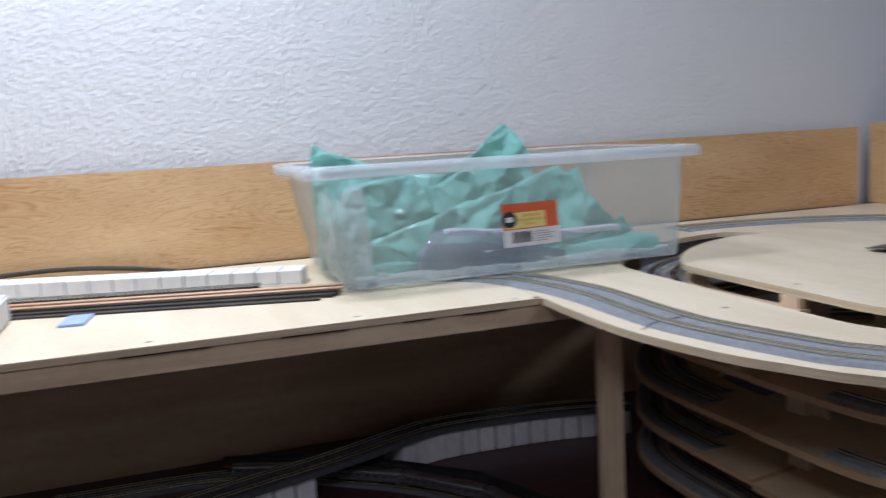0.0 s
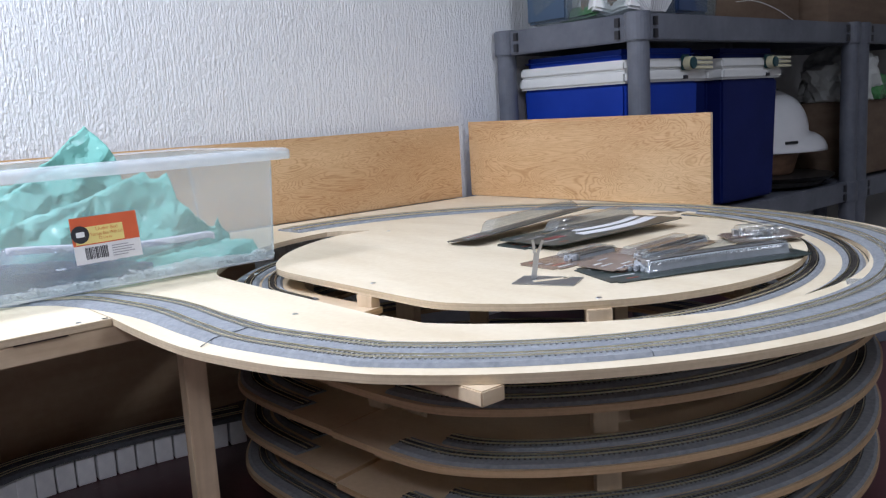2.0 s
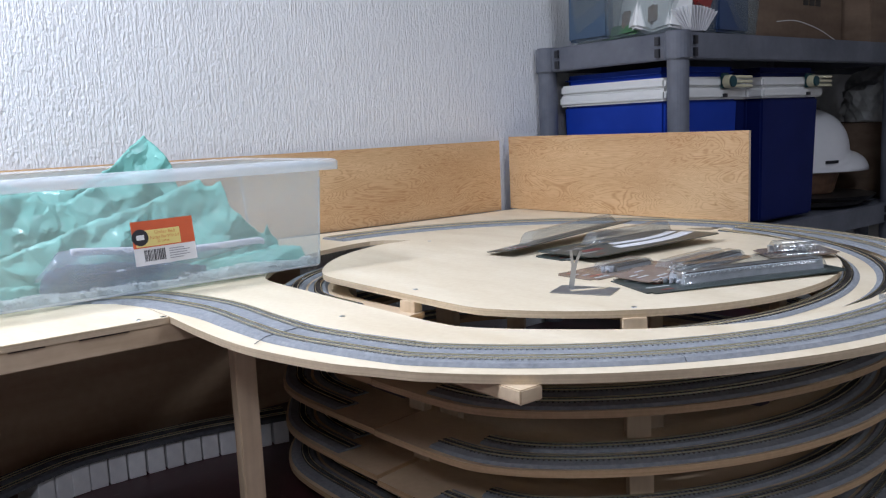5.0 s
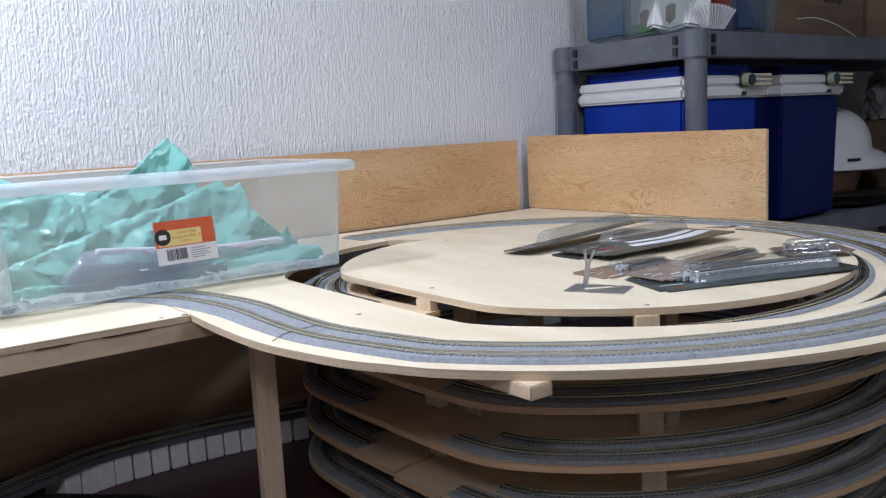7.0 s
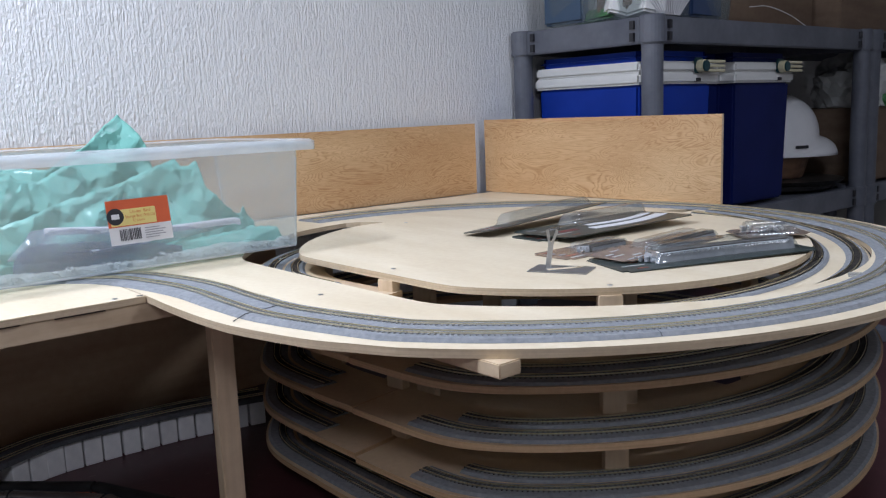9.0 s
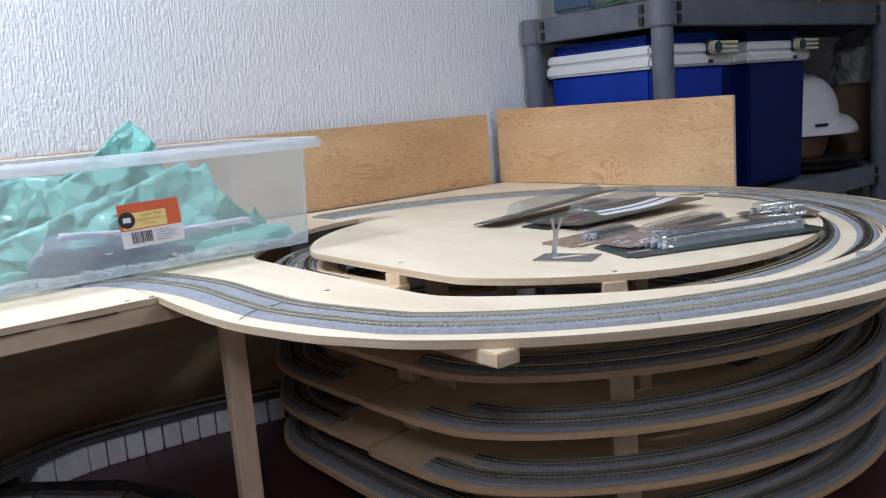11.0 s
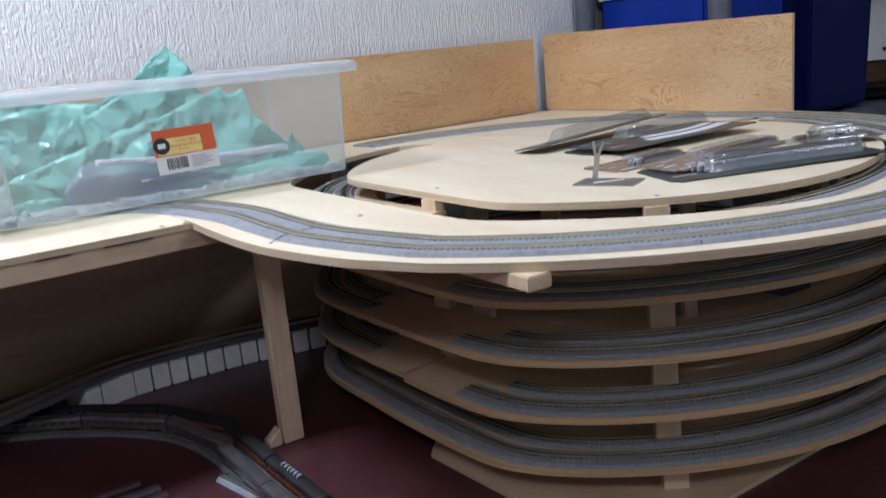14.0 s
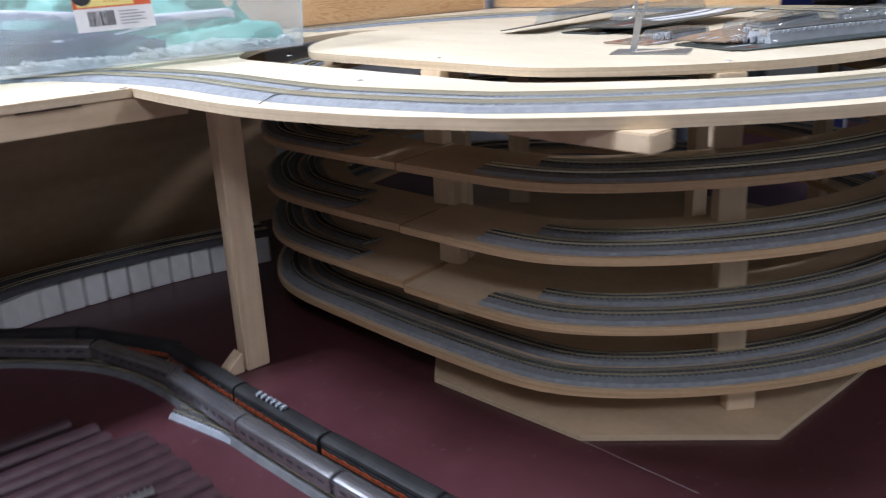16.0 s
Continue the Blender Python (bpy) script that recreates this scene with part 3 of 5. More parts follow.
def facets(rn, x0, x1, z0, z1, size, along, stretch):
    """Random places, about size apart, drawn out along a direction in degrees; a triangulation of them has long creases."""
    c, s = math.cos(radians(along)), math.sin(radians(along))
    half = 0.6 * math.hypot(x1 - x0, z1 - z0)
    mx, mz = (x0 + x1) / 2, (z0 + z1) / 2
    out = []
    nu, nv = int(2 * half / (size * stretch)) + 1, int(2 * half / size) + 1
    for i in range(nu):
        for j in range(nv):
            u = -half + (i + 0.5 * (j % 2) + rn.uniform(-0.42, 0.42)) * size * stretch
            v = -half + (j + rn.uniform(-0.42, 0.42)) * size
            out.append((mx + u * c - v * s, mz + u * s + v * c))
    return out


def triangles(pts):
    return geometry.delaunay_2d_cdt([Vector(p) for p in pts], [], [], 0, 1e-7)


def creased(pts, heights):
    """A height over the plane that is flat between creases."""
    vs, _, fs, src, _, _ = triangles(pts)
    hs = [heights[q[0]] if q else 0.0 for q in src]
    tri = [(vs[f[0]], vs[f[1]], vs[f[2]], [hs[k] for k in f]) for f in fs]
    arr = np.array([[*a, *b, *c] for a, b, c, _ in tri])
    hh = np.array([h for *_, h in tri])
    x1, y1, x2, y2, x3, y3 = arr.T
    den = (y2 - y3) * (x1 - x3) + (x3 - x2) * (y1 - y3)

    def at(x, z):
        a = ((y2 - y3) * (x - x3) + (x3 - x2) * (z - y3)) / den
        b = ((y3 - y1) * (x - x3) + (x1 - x3) * (z - y3)) / den
        c = 1 - a - b
        k = int(np.argmax(np.minimum(np.minimum(a, b), c)))
        return float(a[k] * hh[k, 0] + b[k] * hh[k, 1] + c[k] * hh[k, 2])
    return at


def crumpled_sheet(name, top, y0, lean, z0, seed, amp, label, mat=None, along=28, size=0.0045, big=0.037, belly=0.0, category="foil paper"):
    """A stiff shiny sheet that stands crumpled: flat facets between sharp creases, large and small. top: its upper outline (x, z)."""
    rn = random.Random(seed)
    xa, xb = top[0][0], top[-1][0]
    zt = max(p[1] for p in top)
    coarse = facets(rn, xa - 0.05, xb + 0.05, z0 - 0.05, zt + 0.05, big, along, 2.3)
    large = creased(coarse, [rn.choice((-1, 1)) * rn.uniform(0.35, 1.0) for _ in coarse])
    medium_pts = facets(rn, xa - 0.03, xb + 0.03, z0 - 0.03, zt + 0.03, big * 0.5, along - 75, 1.7)
    medium = creased(medium_pts, [rn.uniform(-1, 1) for _ in medium_pts])
    small_pts = facets(rn, xa - 0.02, xb + 0.02, z0 - 0.02, zt + 0.02, big * 0.2, along + 30, 1.8)
    small = creased(small_pts, [rn.uniform(-1, 1) for _ in small_pts])
    pts = [p for p in coarse + medium_pts + small_pts + facets(rn, xa, xb, z0, zt, size, along + 20, 1.5) if xa + 0.003 < p[0] < xb - 0.003 and z0 + 0.003 < p[1] < profile_at(top, p[0]) - 0.004]
    edge = []
    for (ax, az), (bx, bz) in zip(top, top[1:]):
        n = max(1, int(math.hypot(bx - ax, bz - az) / size))
        edge += [(ax + (bx - ax) * k / n, az + (bz - az) * k / n + (rn.uniform(-0.0014, 0.0014) if k else 0)) for k in range(n)]
    edge.append(top[-1])
    n = max(2, int((xb - xa) / size))
    low = [(xb + (xa - xb) * k / n, z0) for k in range(n + 1)]
    rim = edge + low
    vs2, _, fs2, _, _, _ = geometry.delaunay_2d_cdt([Vector(p) for p in rim + pts], [(i, (i + 1) % len(rim)) for i in range(len(rim))], [list(range(len(rim)))], 1, 1e-7)
    vs = []
    for x, z in vs2:
        k = (z - z0) / max(0.01, zt - z0)
        wx, wz = x + 0.003 * noise.noise(Vector((x * 30, z * 30, seed))), z + 0.003 * noise.noise(Vector((x * 30, z * 30, seed + 9)))
        d = 1.05 * large(wx, wz) + 0.42 * medium(wx, wz) + 0.15 * small(x, z)
        vs.append((x, y0 + lean * (z - z0) - belly * math.sin(math.pi * min(1.0, k)) + amp * d, z))
    ob = mesh_object(name, vs, [tuple(f) for f in fs2], mat or FOIL, True)
    ob.data.set_sharp_from_angle(angle=radians(11))
    so = ob.modifiers.new("thick", "SOLIDIFY")
    so.thickness = 0.0005
    return tagged(ob, label, category, group="paper in the box")


FL = TOP + 0.009
crumpled_sheet("foil_sheet", [(-0.216, 1.10), (-0.222, 1.170), (-0.221, 1.186), (-0.216, 1.213), (-0.195, 1.199), (-0.158, 1.187), (-0.120, 1.172), (-0.06, 1.155), (0.0, 1.150), (0.040, 1.172), (0.070, 1.188), (0.096, 1.209), (0.130, 1.233), (0.150, 1.208), (0.164, 1.182), (0.172, 1.150), (0.180, 1.09)][1:], 0.340, 0.28, FL, 2, 0.011, "mint green shiny paper sheet with a raised peak", along=52)
crumpled_sheet("foil_sheet", [(-0.199, 1.03), (-0.196, 1.09), (-0.180, 1.134), (-0.162, 1.146), (-0.121, 1.154), (-0.070, 1.155), (-0.063, 1.142), (-0.032, 1.135), (0.010, 1.156), (0.060, 1.172), (0.10, 1.160), (0.14, 1.12)], 0.285, 0.22, FL, 5, 0.014, "crumpled mint green shiny paper in the middle of the box", along=38)
crumpled_sheet("foil_sheet", [(-0.198, 1.030), (-0.185, 1.056), (-0.165, 1.066), (-0.103, 1.081), (-0.044, 1.099), (0.027, 1.117), (0.073, 1.127), (0.121, 1.146), (0.166, 1.158), (0.171, 1.146), (0.185, 1.146), (0.200, 1.153), (0.203, 1.114), (0.226, 1.086), (0.252, 1.063), (0.262, 1.062), (0.268, 1.076), (0.275, 1.058), (0.285, 1.044)], 0.230, 0.30, FL, 8, 0.012, "crumpled mint green shiny paper with a long diagonal fold", along=24, belly=0.010)
crumpled_sheet("foil_sheet", [(-0.200, 1.028), (-0.15, 1.036), (-0.08, 1.030), (-0.02, 1.024), (0.04, 1.016), (0.06, 1.014)], 0.196, 0.15, FL, 9, 0.004, "low mint green paper fold in the box", along=5, big=0.020)
crumpled_sheet("foil_sheet", [(0.058, 1.016), (0.10, 1.026), (0.138, 1.034), (0.217, 1.040), (0.262, 1.044), (0.302, 1.038), (0.308, 1.016)], 0.190, 0.45, FL, 12, 0.004, "flat mint green paper strip on the box bottom", along=12, big=0.026)
crumpled_sheet("wrap_sheet", [(-0.222, 1.03), (-0.220, 1.10), (-0.212, 1.142), (-0.196, 1.147), (-0.180, 1.146), (-0.176, 1.118), (-0.186, 1.09), (-0.200, 1.05), (-0.203, 1.02)][:6], 0.186, 0.20, FL, 13, 0.005, "crumpled clear bubble wrap standing at the box end", BUBBLE, 70, 0.005, 0.016, category="bubble wrap")
# second wrap sheet, added to give the end wall its milky reflection
end_wrap = crumpled_sheet("wrap_sheet", [(0.0, 1.06), (0.012, 1.118), (0.05, 1.132), (0.09, 1.126), (0.13, 1.140), (0.165, 1.128), (0.172, 1.05)], 0.0, 0.0, FL, 33, 0.0035, "bubble wrap added to make the box end milky", BUBBLE, 60, 0.005, 0.018, category="bubble wrap")
end_wrap.matrix_basis = pose(-0.2175, 0.185, 0, 0, 0, 90)
crumpled_sheet("film_sheet", [(-0.110, 1.030), (-0.100, 1.050), (-0.070, 1.058), (0.0, 1.052), (0.08, 1.040), (0.13, 1.030)], 0.184, 0.10, 1.014, 21, 0.003, "smoky clear film crumpled along the tray front", SMOKE, 8, 0.005, 0.020, category="plastic film")

crumpled_sheet("wrap_sheet", [(-0.205, 1.022), (-0.17, 1.020), (-0.12, 1.024), (-0.06, 1.018), (0.0, 1.020), (0.08, 1.017), (0.14, 1.023), (0.20, 1.026), (0.26, 1.021), (0.31, 1.018)], 0.176, 0.35, TOP + 0.0065, 27, 0.003, "clear bubble wrap sheet along the box bottom", BUBBLE, 10, 0.0035, 0.012, category="bubble wrap")


def bag_tray():
    """A shallow film-wrapped tray, boat-shaped, with a paler folded rim."""
    thing = root("wrapped_tray")
    tagged(thing, "lilac film-wrapped shallow tray inside the storage box", "wrapped tray")
    rim_z = [(-0.110, 1.038), (-0.095, 1.054), (-0.077, 1.074), (-0.052, 1.076), (0.022, 1.069), (0.13, 1.059), (0.229, 1.060), (0.238, 1.056)]
    low_z = [(-0.110, 1.036), (-0.085, 1.032), (-0.05, 1.026), (0.0, 1.023), (0.07, 1.025), (0.133, 1.036), (0.187, 1.043), (0.238, 1.052)]
    n, k = 90, 16
    vs, fs, rim = [], [], []
    rn = random.Random(31)
    pts = facets(rn, -0.14, 0.26, 0.99, 1.10, 0.013, 8, 2.2)
    fold = creased(pts, [rn.uniform(-1, 1) for _ in pts])
    for i in range(n + 1):
        x = -0.110 + 0.348 * i / n
        zr, zl = profile_at(rim_z, x), profile_at(low_z, x)
        for j in range(k + 1):
            v = j / k
            bulge = 0.012 * math.sin(math.pi * v) ** 0.7 * min(1, (zr - zl) / 0.03)
            wob = 0.0070 * fold(x, zr + (zl - zr) * v)
            vs.append((x, 0.206 - bulge + wob, zr + (zl - zr) * v))
        if x > -0.06:
            rim.append((x, 0.203 + 0.003 * noise.noise(Vector((x * 20, 0, 7))), zr - 0.004))
    for i in range(n):
        for j in range(k):
            a = i * (k + 1) + j
            fs.append((a, a + 1, a + k + 2, a + k + 1))
    ob = under(mesh_object("tray_body", vs, fs, LILAC, True), thing, "glossy bluish film over the tray")
    ob.data.set_sharp_from_angle(angle=radians(12))
    so = ob.modifiers.new("thick", "SOLIDIFY")
    so.thickness = 0.0012
    swept("tray_rim", rim, [(0.0016 * math.cos(q * math.pi / 5), 0.0055 * math.sin(q * math.pi / 5)) for q in range(10)], LILACRIM, thing, "pale lilac folded rim", True)
    lip = [(x - 0.0, 0.190, profile_at(low_z, x) + 0.016 - 0.004 * abs(x)) for x in (-0.06 + 0.011 * q for q in range(17))]
    swept("tray_lip", lip, rect_profile(-0.001, 0.001, -0.0012, 0.0012), LILACRIM, thing, "pale edge of the tray under the film")
    return thing


bag_tray()


def bubble_wrap():
    me = bmesh.new()
    rn = random.Random(4)
    for i in range(900):
        x = rn.uniform(-0.20, 0.315)
        hill = 0.008 + 0.014 * abs(noise.noise(Vector((x * 14, 2.0, 0)))) + 0.006 * noise.noise(Vector((x * 45, 5.0, 0)))
        z = TOP + 0.008 + rn.random() * hill
        y = 0.175 + rn.uniform(0, 0.014)
        r = rn.uniform(0.0012, 0.0032)
        tilt = Matrix.Rotation(rn.uniform(-1, 1), 4, "X") @ Matrix.Rotation(rn.uniform(-1, 1), 4, "Y")
        bmesh.ops.create_icosphere(me, subdivisions=1, radius=r, matrix=Matrix.Translation((x, y, z + r * 0.3)) @ tilt @ Matrix.Diagonal((1.2, 1, 0.6, 1)))
    ob = part("bubble_wrap", me, BUBBLE, None, smooth=True)
    return tagged(ob, "clear bubble wrap lying along the box bottom", "bubble wrap", kind="stuff")


bubble_wrap()

# the paper label on the box front
RED = grained("orange_red_print", (0.62, 0.10, 0.03), (0.70, 0.13, 0.045), (20, 20, 20), rough=0.45)
YELLOW = material("pale_yellow_print", (0.80, 0.66, 0.24), 0.5)
PAPER = grained("white_paper", (0.72, 0.72, 0.74), (0.80, 0.80, 0.81), (30, 30, 30), rough=0.6)
INK = material("dark_ink", (0.02, 0.02, 0.025), 0.5)
ORANGEINK = material("orange_ink", (0.65, 0.22, 0.05), 0.5)
GREYINK = material("grey_ink", (0.35, 0.35, 0.38), 0.5)


def text_mesh(name, words, size, mat, parent, m, label=""):
    cu = bpy.data.curves.new(name, "FONT")
    cu.body, cu.size, cu.align_x, cu.align_y = words, size, "CENTER", "CENTER"
    tmp = bpy.data.objects.new("tmp_text", cu)
    scene.collection.objects.link(tmp)
    dg = bpy.context.evaluated_depsgraph_get()
    me = bpy.data.meshes.new_from_object(tmp.evaluated_get(dg))
    bpy.data.objects.remove(tmp)
    me.materials.clear()
    me.materials.append(mat)
    ob = new(name, me)
    ob.parent = parent
    ob.matrix_basis = m
    return tagged(ob, label) if label else ob


def plate(x0, x1, z0, z1, depth):
    return box_bm(x0, x1, -depth, -0.0001, z0, z1)


tag = root("paper_label")
tag.matrix_basis = pose(0.0535, 0.1435, 1.0805, -7.5, -1.0, 0.6)
tagged(tag, "orange, yellow and white paper label stuck on the storage box", "label")
part("card", plate(-0.045, 0.045, -0.0315, 0.0315, 0.0006), PAPER, tag, "white paper card with rounded corners")
part("header", plate(-0.045, 0.045, -0.0065, 0.0315, 0.0010), RED, tag, "orange-red printed header")
part("panel", plate(-0.041, 0.024, -0.005, 0.018, 0.0013), YELLOW, tag, "pale yellow printed panel")
part("round_mark", cyl_bm(0.0118, 0.0118, 0, 0.0016, 32, m=pose(-0.0340, 0, 0.0085, 90, 0, 0)), INK, tag, "round dark printed mark")
part("mark_inlay", box_bm(-0.0395, -0.0285, -0.0021, -0.0017, 0.0050, 0.0120, 0.0), PAPER, tag, "pale shape inside the round mark")
text_mesh("title_line", "Under Bed", 0.0068, ORANGEINK, tag, pose(0.002, -0.0016, 0.0135, 90, 0, 0))
text_mesh("title_line", "Storage Box With Lid", 0.0064, ORANGEINK, tag, pose(0.001, -0.0016, 0.0068, 90, 0, 0) @ Matrix.Diagonal((0.76, 1, 1, 1)))
text_mesh("title_line", "32 Litres", 0.0050, ORANGEINK, tag, pose(-0.002, -0.0016, 0.0008, 90, 0, 0))
rnd = random.Random(2)
x = -0.031
while x < -0.001:
    w = rnd.choice((0.0006, 0.0009, 0.0014))
    part("barcode_bar", plate(x, x + w, -0.026, -0.010, 0.0012), INK, tag)
    x += w + rnd.choice((0.0007, 0.001, 0.0014))
for i in range(5):
    part("print_line", plate(0.005, 0.005 + (0.022, 0.03, 0.026, 0.03, 0.02)[i], -0.0125 - 0.0034 * i, -0.0113 - 0.0034 * i, 0.0012), GREYINK, tag)

# mark embossed near the box corner
emb = part("moulded_mark", box_bm(-0.195, -0.180, 0.1605, 0.1615, 1.010, 1.016, 0.0004), material("faint_mark", (0.28, 0.33, 0.42), 0.4), box)
emb.matrix_parent_inverse = box.matrix_basis.inverted()


# ---------------------------------------------------------------- small things on the boards
def screw(x, y, z, rx=0, ry=0):
    bm = cyl_bm(0.0038, 0.0034, 0, 0.0008, 16)
    box_bm(-0.0026, 0.0026, -0.0004, 0.0004, 0.0007, 0.0010, bm=bm)
    ob = part("screw_head", bm, STEEL, None)
    ob.matrix_basis = pose(x, y, z, rx, ry, 35)
    return tagged(ob, "countersunk steel screw in pale plywood", "screw", group="board screws")


for p in ((0.151, -0.173, TOP - 0.0002), (0.304, -0.119, TOP + 0.0028), (0.406, -0.417, TOP + 0.0028), (0.245, 0.09, TOP + 0.0028), (-0.036, 0.012, TOP - 0.0002), (-0.242, 0.022, TOP - 0.0002), (-0.487, 0.022, TOP - 0.0002), (0.62, 0.26, TOP + 0.0028)):
    screw(*p)

# joiner line across the loop track
swept("track_joint", [(0.012, -0.217, TOP + 0.0004), (0.030, -0.211, TOP + 0.0045), (0.055, -0.206, TOP + 0.0045), (0.092, -0.196, TOP + 0.0045)], rect_profile(-0.0007, 0.0007, 0, 0.0004), INK, None)
tagged(bpy.data.objects["track_joint"], "thin black gap between two lengths of underlay", "track joint")
tape = part("tape_patch", box_bm(-0.016, 0.016, -0.009, 0.009, 0.0, 0.0004), clear_plastic("clear_tape", (0.9, 0.9, 0.9), 0.15, 0.35), None)
tape.matrix_basis = pose(0.650, -0.600, TOP, 0, 0, 25)
tagged(tape, "small piece of clear tape on the plywood", "tape")

# blister packs of track on the disc
CARDGREEN = grained("dark_green_card", (0.022, 0.036, 0.034), (0.05, 0.066, 0.062), (30, 30, 30), rough=0.32)
CARDBROWN = grained("brown_card", (0.17, 0.125, 0.095), (0.29, 0.225, 0.18), (25, 25, 25), rough=0.18)
def shiny_clear(name, milk):
    """Clear film: mirror gloss by angle over see-through, with a little haze."""
    m = clear_plastic(name, (0.7, 0.74, 0.78), 0.25, milk)
    n, l, b = nodes_of(m)
    gl = n.new("ShaderNodeBsdfGlossy")
    gl.inputs["Roughness"].default_value = 0.11
    lw = n.new("ShaderNodeLayerWeight")
    lw.inputs[0].default_value = 0.25
    fr = n.new("ShaderNodeMapRange")
    fr.inputs[3].default_value, fr.inputs[4].default_value = 0.08, 0.48
    l.new(lw.outputs["Facing"], fr.inputs[0])
    mx = n.new("ShaderNodeMixShader")
    out = n["Material Output"]
    l.new(fr.outputs[0], mx.inputs[0])
    l.new(out.inputs[0].links[0].from_socket, mx.inputs[1])
    l.new(gl.outputs[0], mx.inputs[2])
    l.new(mx.outputs[0], out.inputs[0])
    return m


CLEAR = shiny_clear("blister_plastic", 0.012)
HAZY = shiny_clear("hazy_blister_plastic", 0.08)
SLEEPBROWN = grained("brown_sleeper_strip", (0.055, 0.045, 0.04), (0.12, 0.10, 0.085), (90, 90, 90), rough=0.55)
GREYBED = grained("grey_ballast_plastic", (0.32, 0.34, 0.37), (0.48, 0.50, 0.53), (80, 80, 80), rough=0.6)
DISC = TOP + 0.003


def quad_pose(a, b, z, tilt=0.0):
    """A pose at a with its x axis towards b."""
    return pose(a[0], a[1], z, tilt, 0, math.degrees(math.atan2(b[1] - a[1], b[0] - a[0])))


def dome(length, width, height, bend=0.0, n=30, k=8):
    """A vacuum-formed shell: flat-topped with drafted sides and a flange, bent in plan."""
    half = [(-0.62, 0.0), (-0.52, 0.04), (-0.47, 0.5), (-0.42, 0.93), (-0.34, 1.0), (0.34, 1.0), (0.42, 0.93), (0.47, 0.5), (0.52, 0.04), (0.62, 0.0)]
    vs, fs = [], []
    for i in range(n + 1):
        u = i / n
        e = min(1.0, 14 * u, 14 * (1 - u)) ** 0.6
        for a, h in half:
            vs.append((length * u, width * a + bend * (1 - (2 * u - 1) ** 2), 0.0004 + height * h * e * (1 + 0.012 * math.sin(i * i * 1.3))))
    m = len(half)
    for i in range(n):
        for j in range(m - 1):
            q = i * m + j
            fs.append((q, q + m, q + m + 1, q + 1))
    return vs, fs


def bent_strip(length, width, height, bend, inset=0.004, n=26):
    return [(inset + (length - 2 * inset) * i / n, bend * (1 - (2 * i / n - 1) ** 2), 0) for i in range(n + 1)], rect_profile(-width / 2, width / 2, 0.0012, height)


PRINTS = [GREYINK, material("rust_print", (0.30, 0.08, 0.05), 0.4), material("pale_print", (0.5, 0.52, 0.52), 0.4)]


def blister_pack(m, length, width, card, label, shells):
    """A printed card with clear shells over track pieces. shells: (x, y, length, width, height, bend, bed material)."""
    thing = root("blister_pack")
    thing.matrix_basis = m
    tagged(thing, label, "blister pack", group="packs of track on the disc")
    bm = box_bm(0, length, -width / 2, width / 2, 0.0, 0.0012)
    bmesh.ops.bevel(bm, geom=[e for e in bm.edges if abs(e.verts[0].co.z - e.verts[1].co.z) > 0.0005], offset=0.008, segments=4, affect="EDGES")
    part("backing_card", bm, card, thing, "printed backing card with rounded corners")
    rp = random.Random(int(length * 1000))
    for i in range(5):
        bx, by = rp.uniform(0.010, 0.04), width * (-0.36 + 0.17 * i)
        part("print_bar", box_bm(bx, bx + rp.uniform(0.012, 0.035), by - 0.0022, by + 0.0022, 0.0012, 0.0015), PRINTS[rp.randrange(3)], thing, "small printed bar on the card")
    for x, y, ln, w, h, bend, bed in shells:
        v, f = dome(ln, w, h, bend)
        sh = under(mesh_object("clear_shell", v, f, HAZY if bed is None else CLEAR, True), thing, "glossy clear plastic shell")
        sh.matrix_basis = pose(x, y, 0.0012)
        if bed is None:
            continue
        p, prof = bent_strip(ln, w * 0.78, h * 0.62, bend)
        tr = swept("track_piece", p, [(-w * 0.36, 0.0012), (w * 0.36, 0.0012), (w * 0.29, h * 0.6), (-w * 0.29, h * 0.6)], bed, thing, "short piece of model track on a grey roadbed")
        tr.matrix_basis = pose(x, y, 0)
        swept("sleeper_strip", p, rect_profile(-0.0075, 0.0075, h * 0.6, h * 0.6 + 0.0012), SLEEPBROWN, tr, "brown sleeper strip")
        for s in (-0.0045, 0.0045):
            swept("rail", p, rect_profile(s - 0.0006, s + 0.0006, h * 0.6 + 0.0012, h * 0.6 + 0.003), STEEL, tr)
        for sx in (0.004, ln - 0.010):
            part("joiner", box_bm(sx, sx + 0.006, -w * 0.25, w * 0.25, h * 0.35, h * 0.6 + 0.003, 0.0008, 1), STEEL, tr, "bright metal rail joiner")
        for q in range(int(ln / 0.008)):
            px_ = 0.008 + q * 0.008
            if px_ < ln - 0.010:
                yb = bend * (1 - (2 * px_ / ln - 1) ** 2)
                part("bed_tooth", box_bm(px_, px_ + 0.004, yb - w * 0.36, yb - w * 0.30, h * 0.5, h * 0.62), bed, tr)
    return thing


blister_pack(pose(0.570, 0.002, DISC + 0.008, -8, -1.5, 7), 0.37, 0.068, CARDGREEN, "long dark card pack tilted on other packs", [(0.085, 0.010, 0.27, 0.034, 0.019, 0.008, None)])
blister_pack(pose(0.600, -0.087, DISC + 0.0003, 0, 0, -2), 0.20, 0.080, CARDGREEN, "dark green card pack lying flat", [(0.06, 0.0, 0.12, 0.03, 0.010, 0.006, GREYBED)])
p3 = blister_pack(pose(0.612, -0.107, DISC + 0.0075, -1.5, -1.0, -4), 0.31, 0.140, CARDGREEN, "green card pack with two white curved track outlines", [(0.10, 0.048, 0.20, 0.034, 0.020, -0.016, None)])
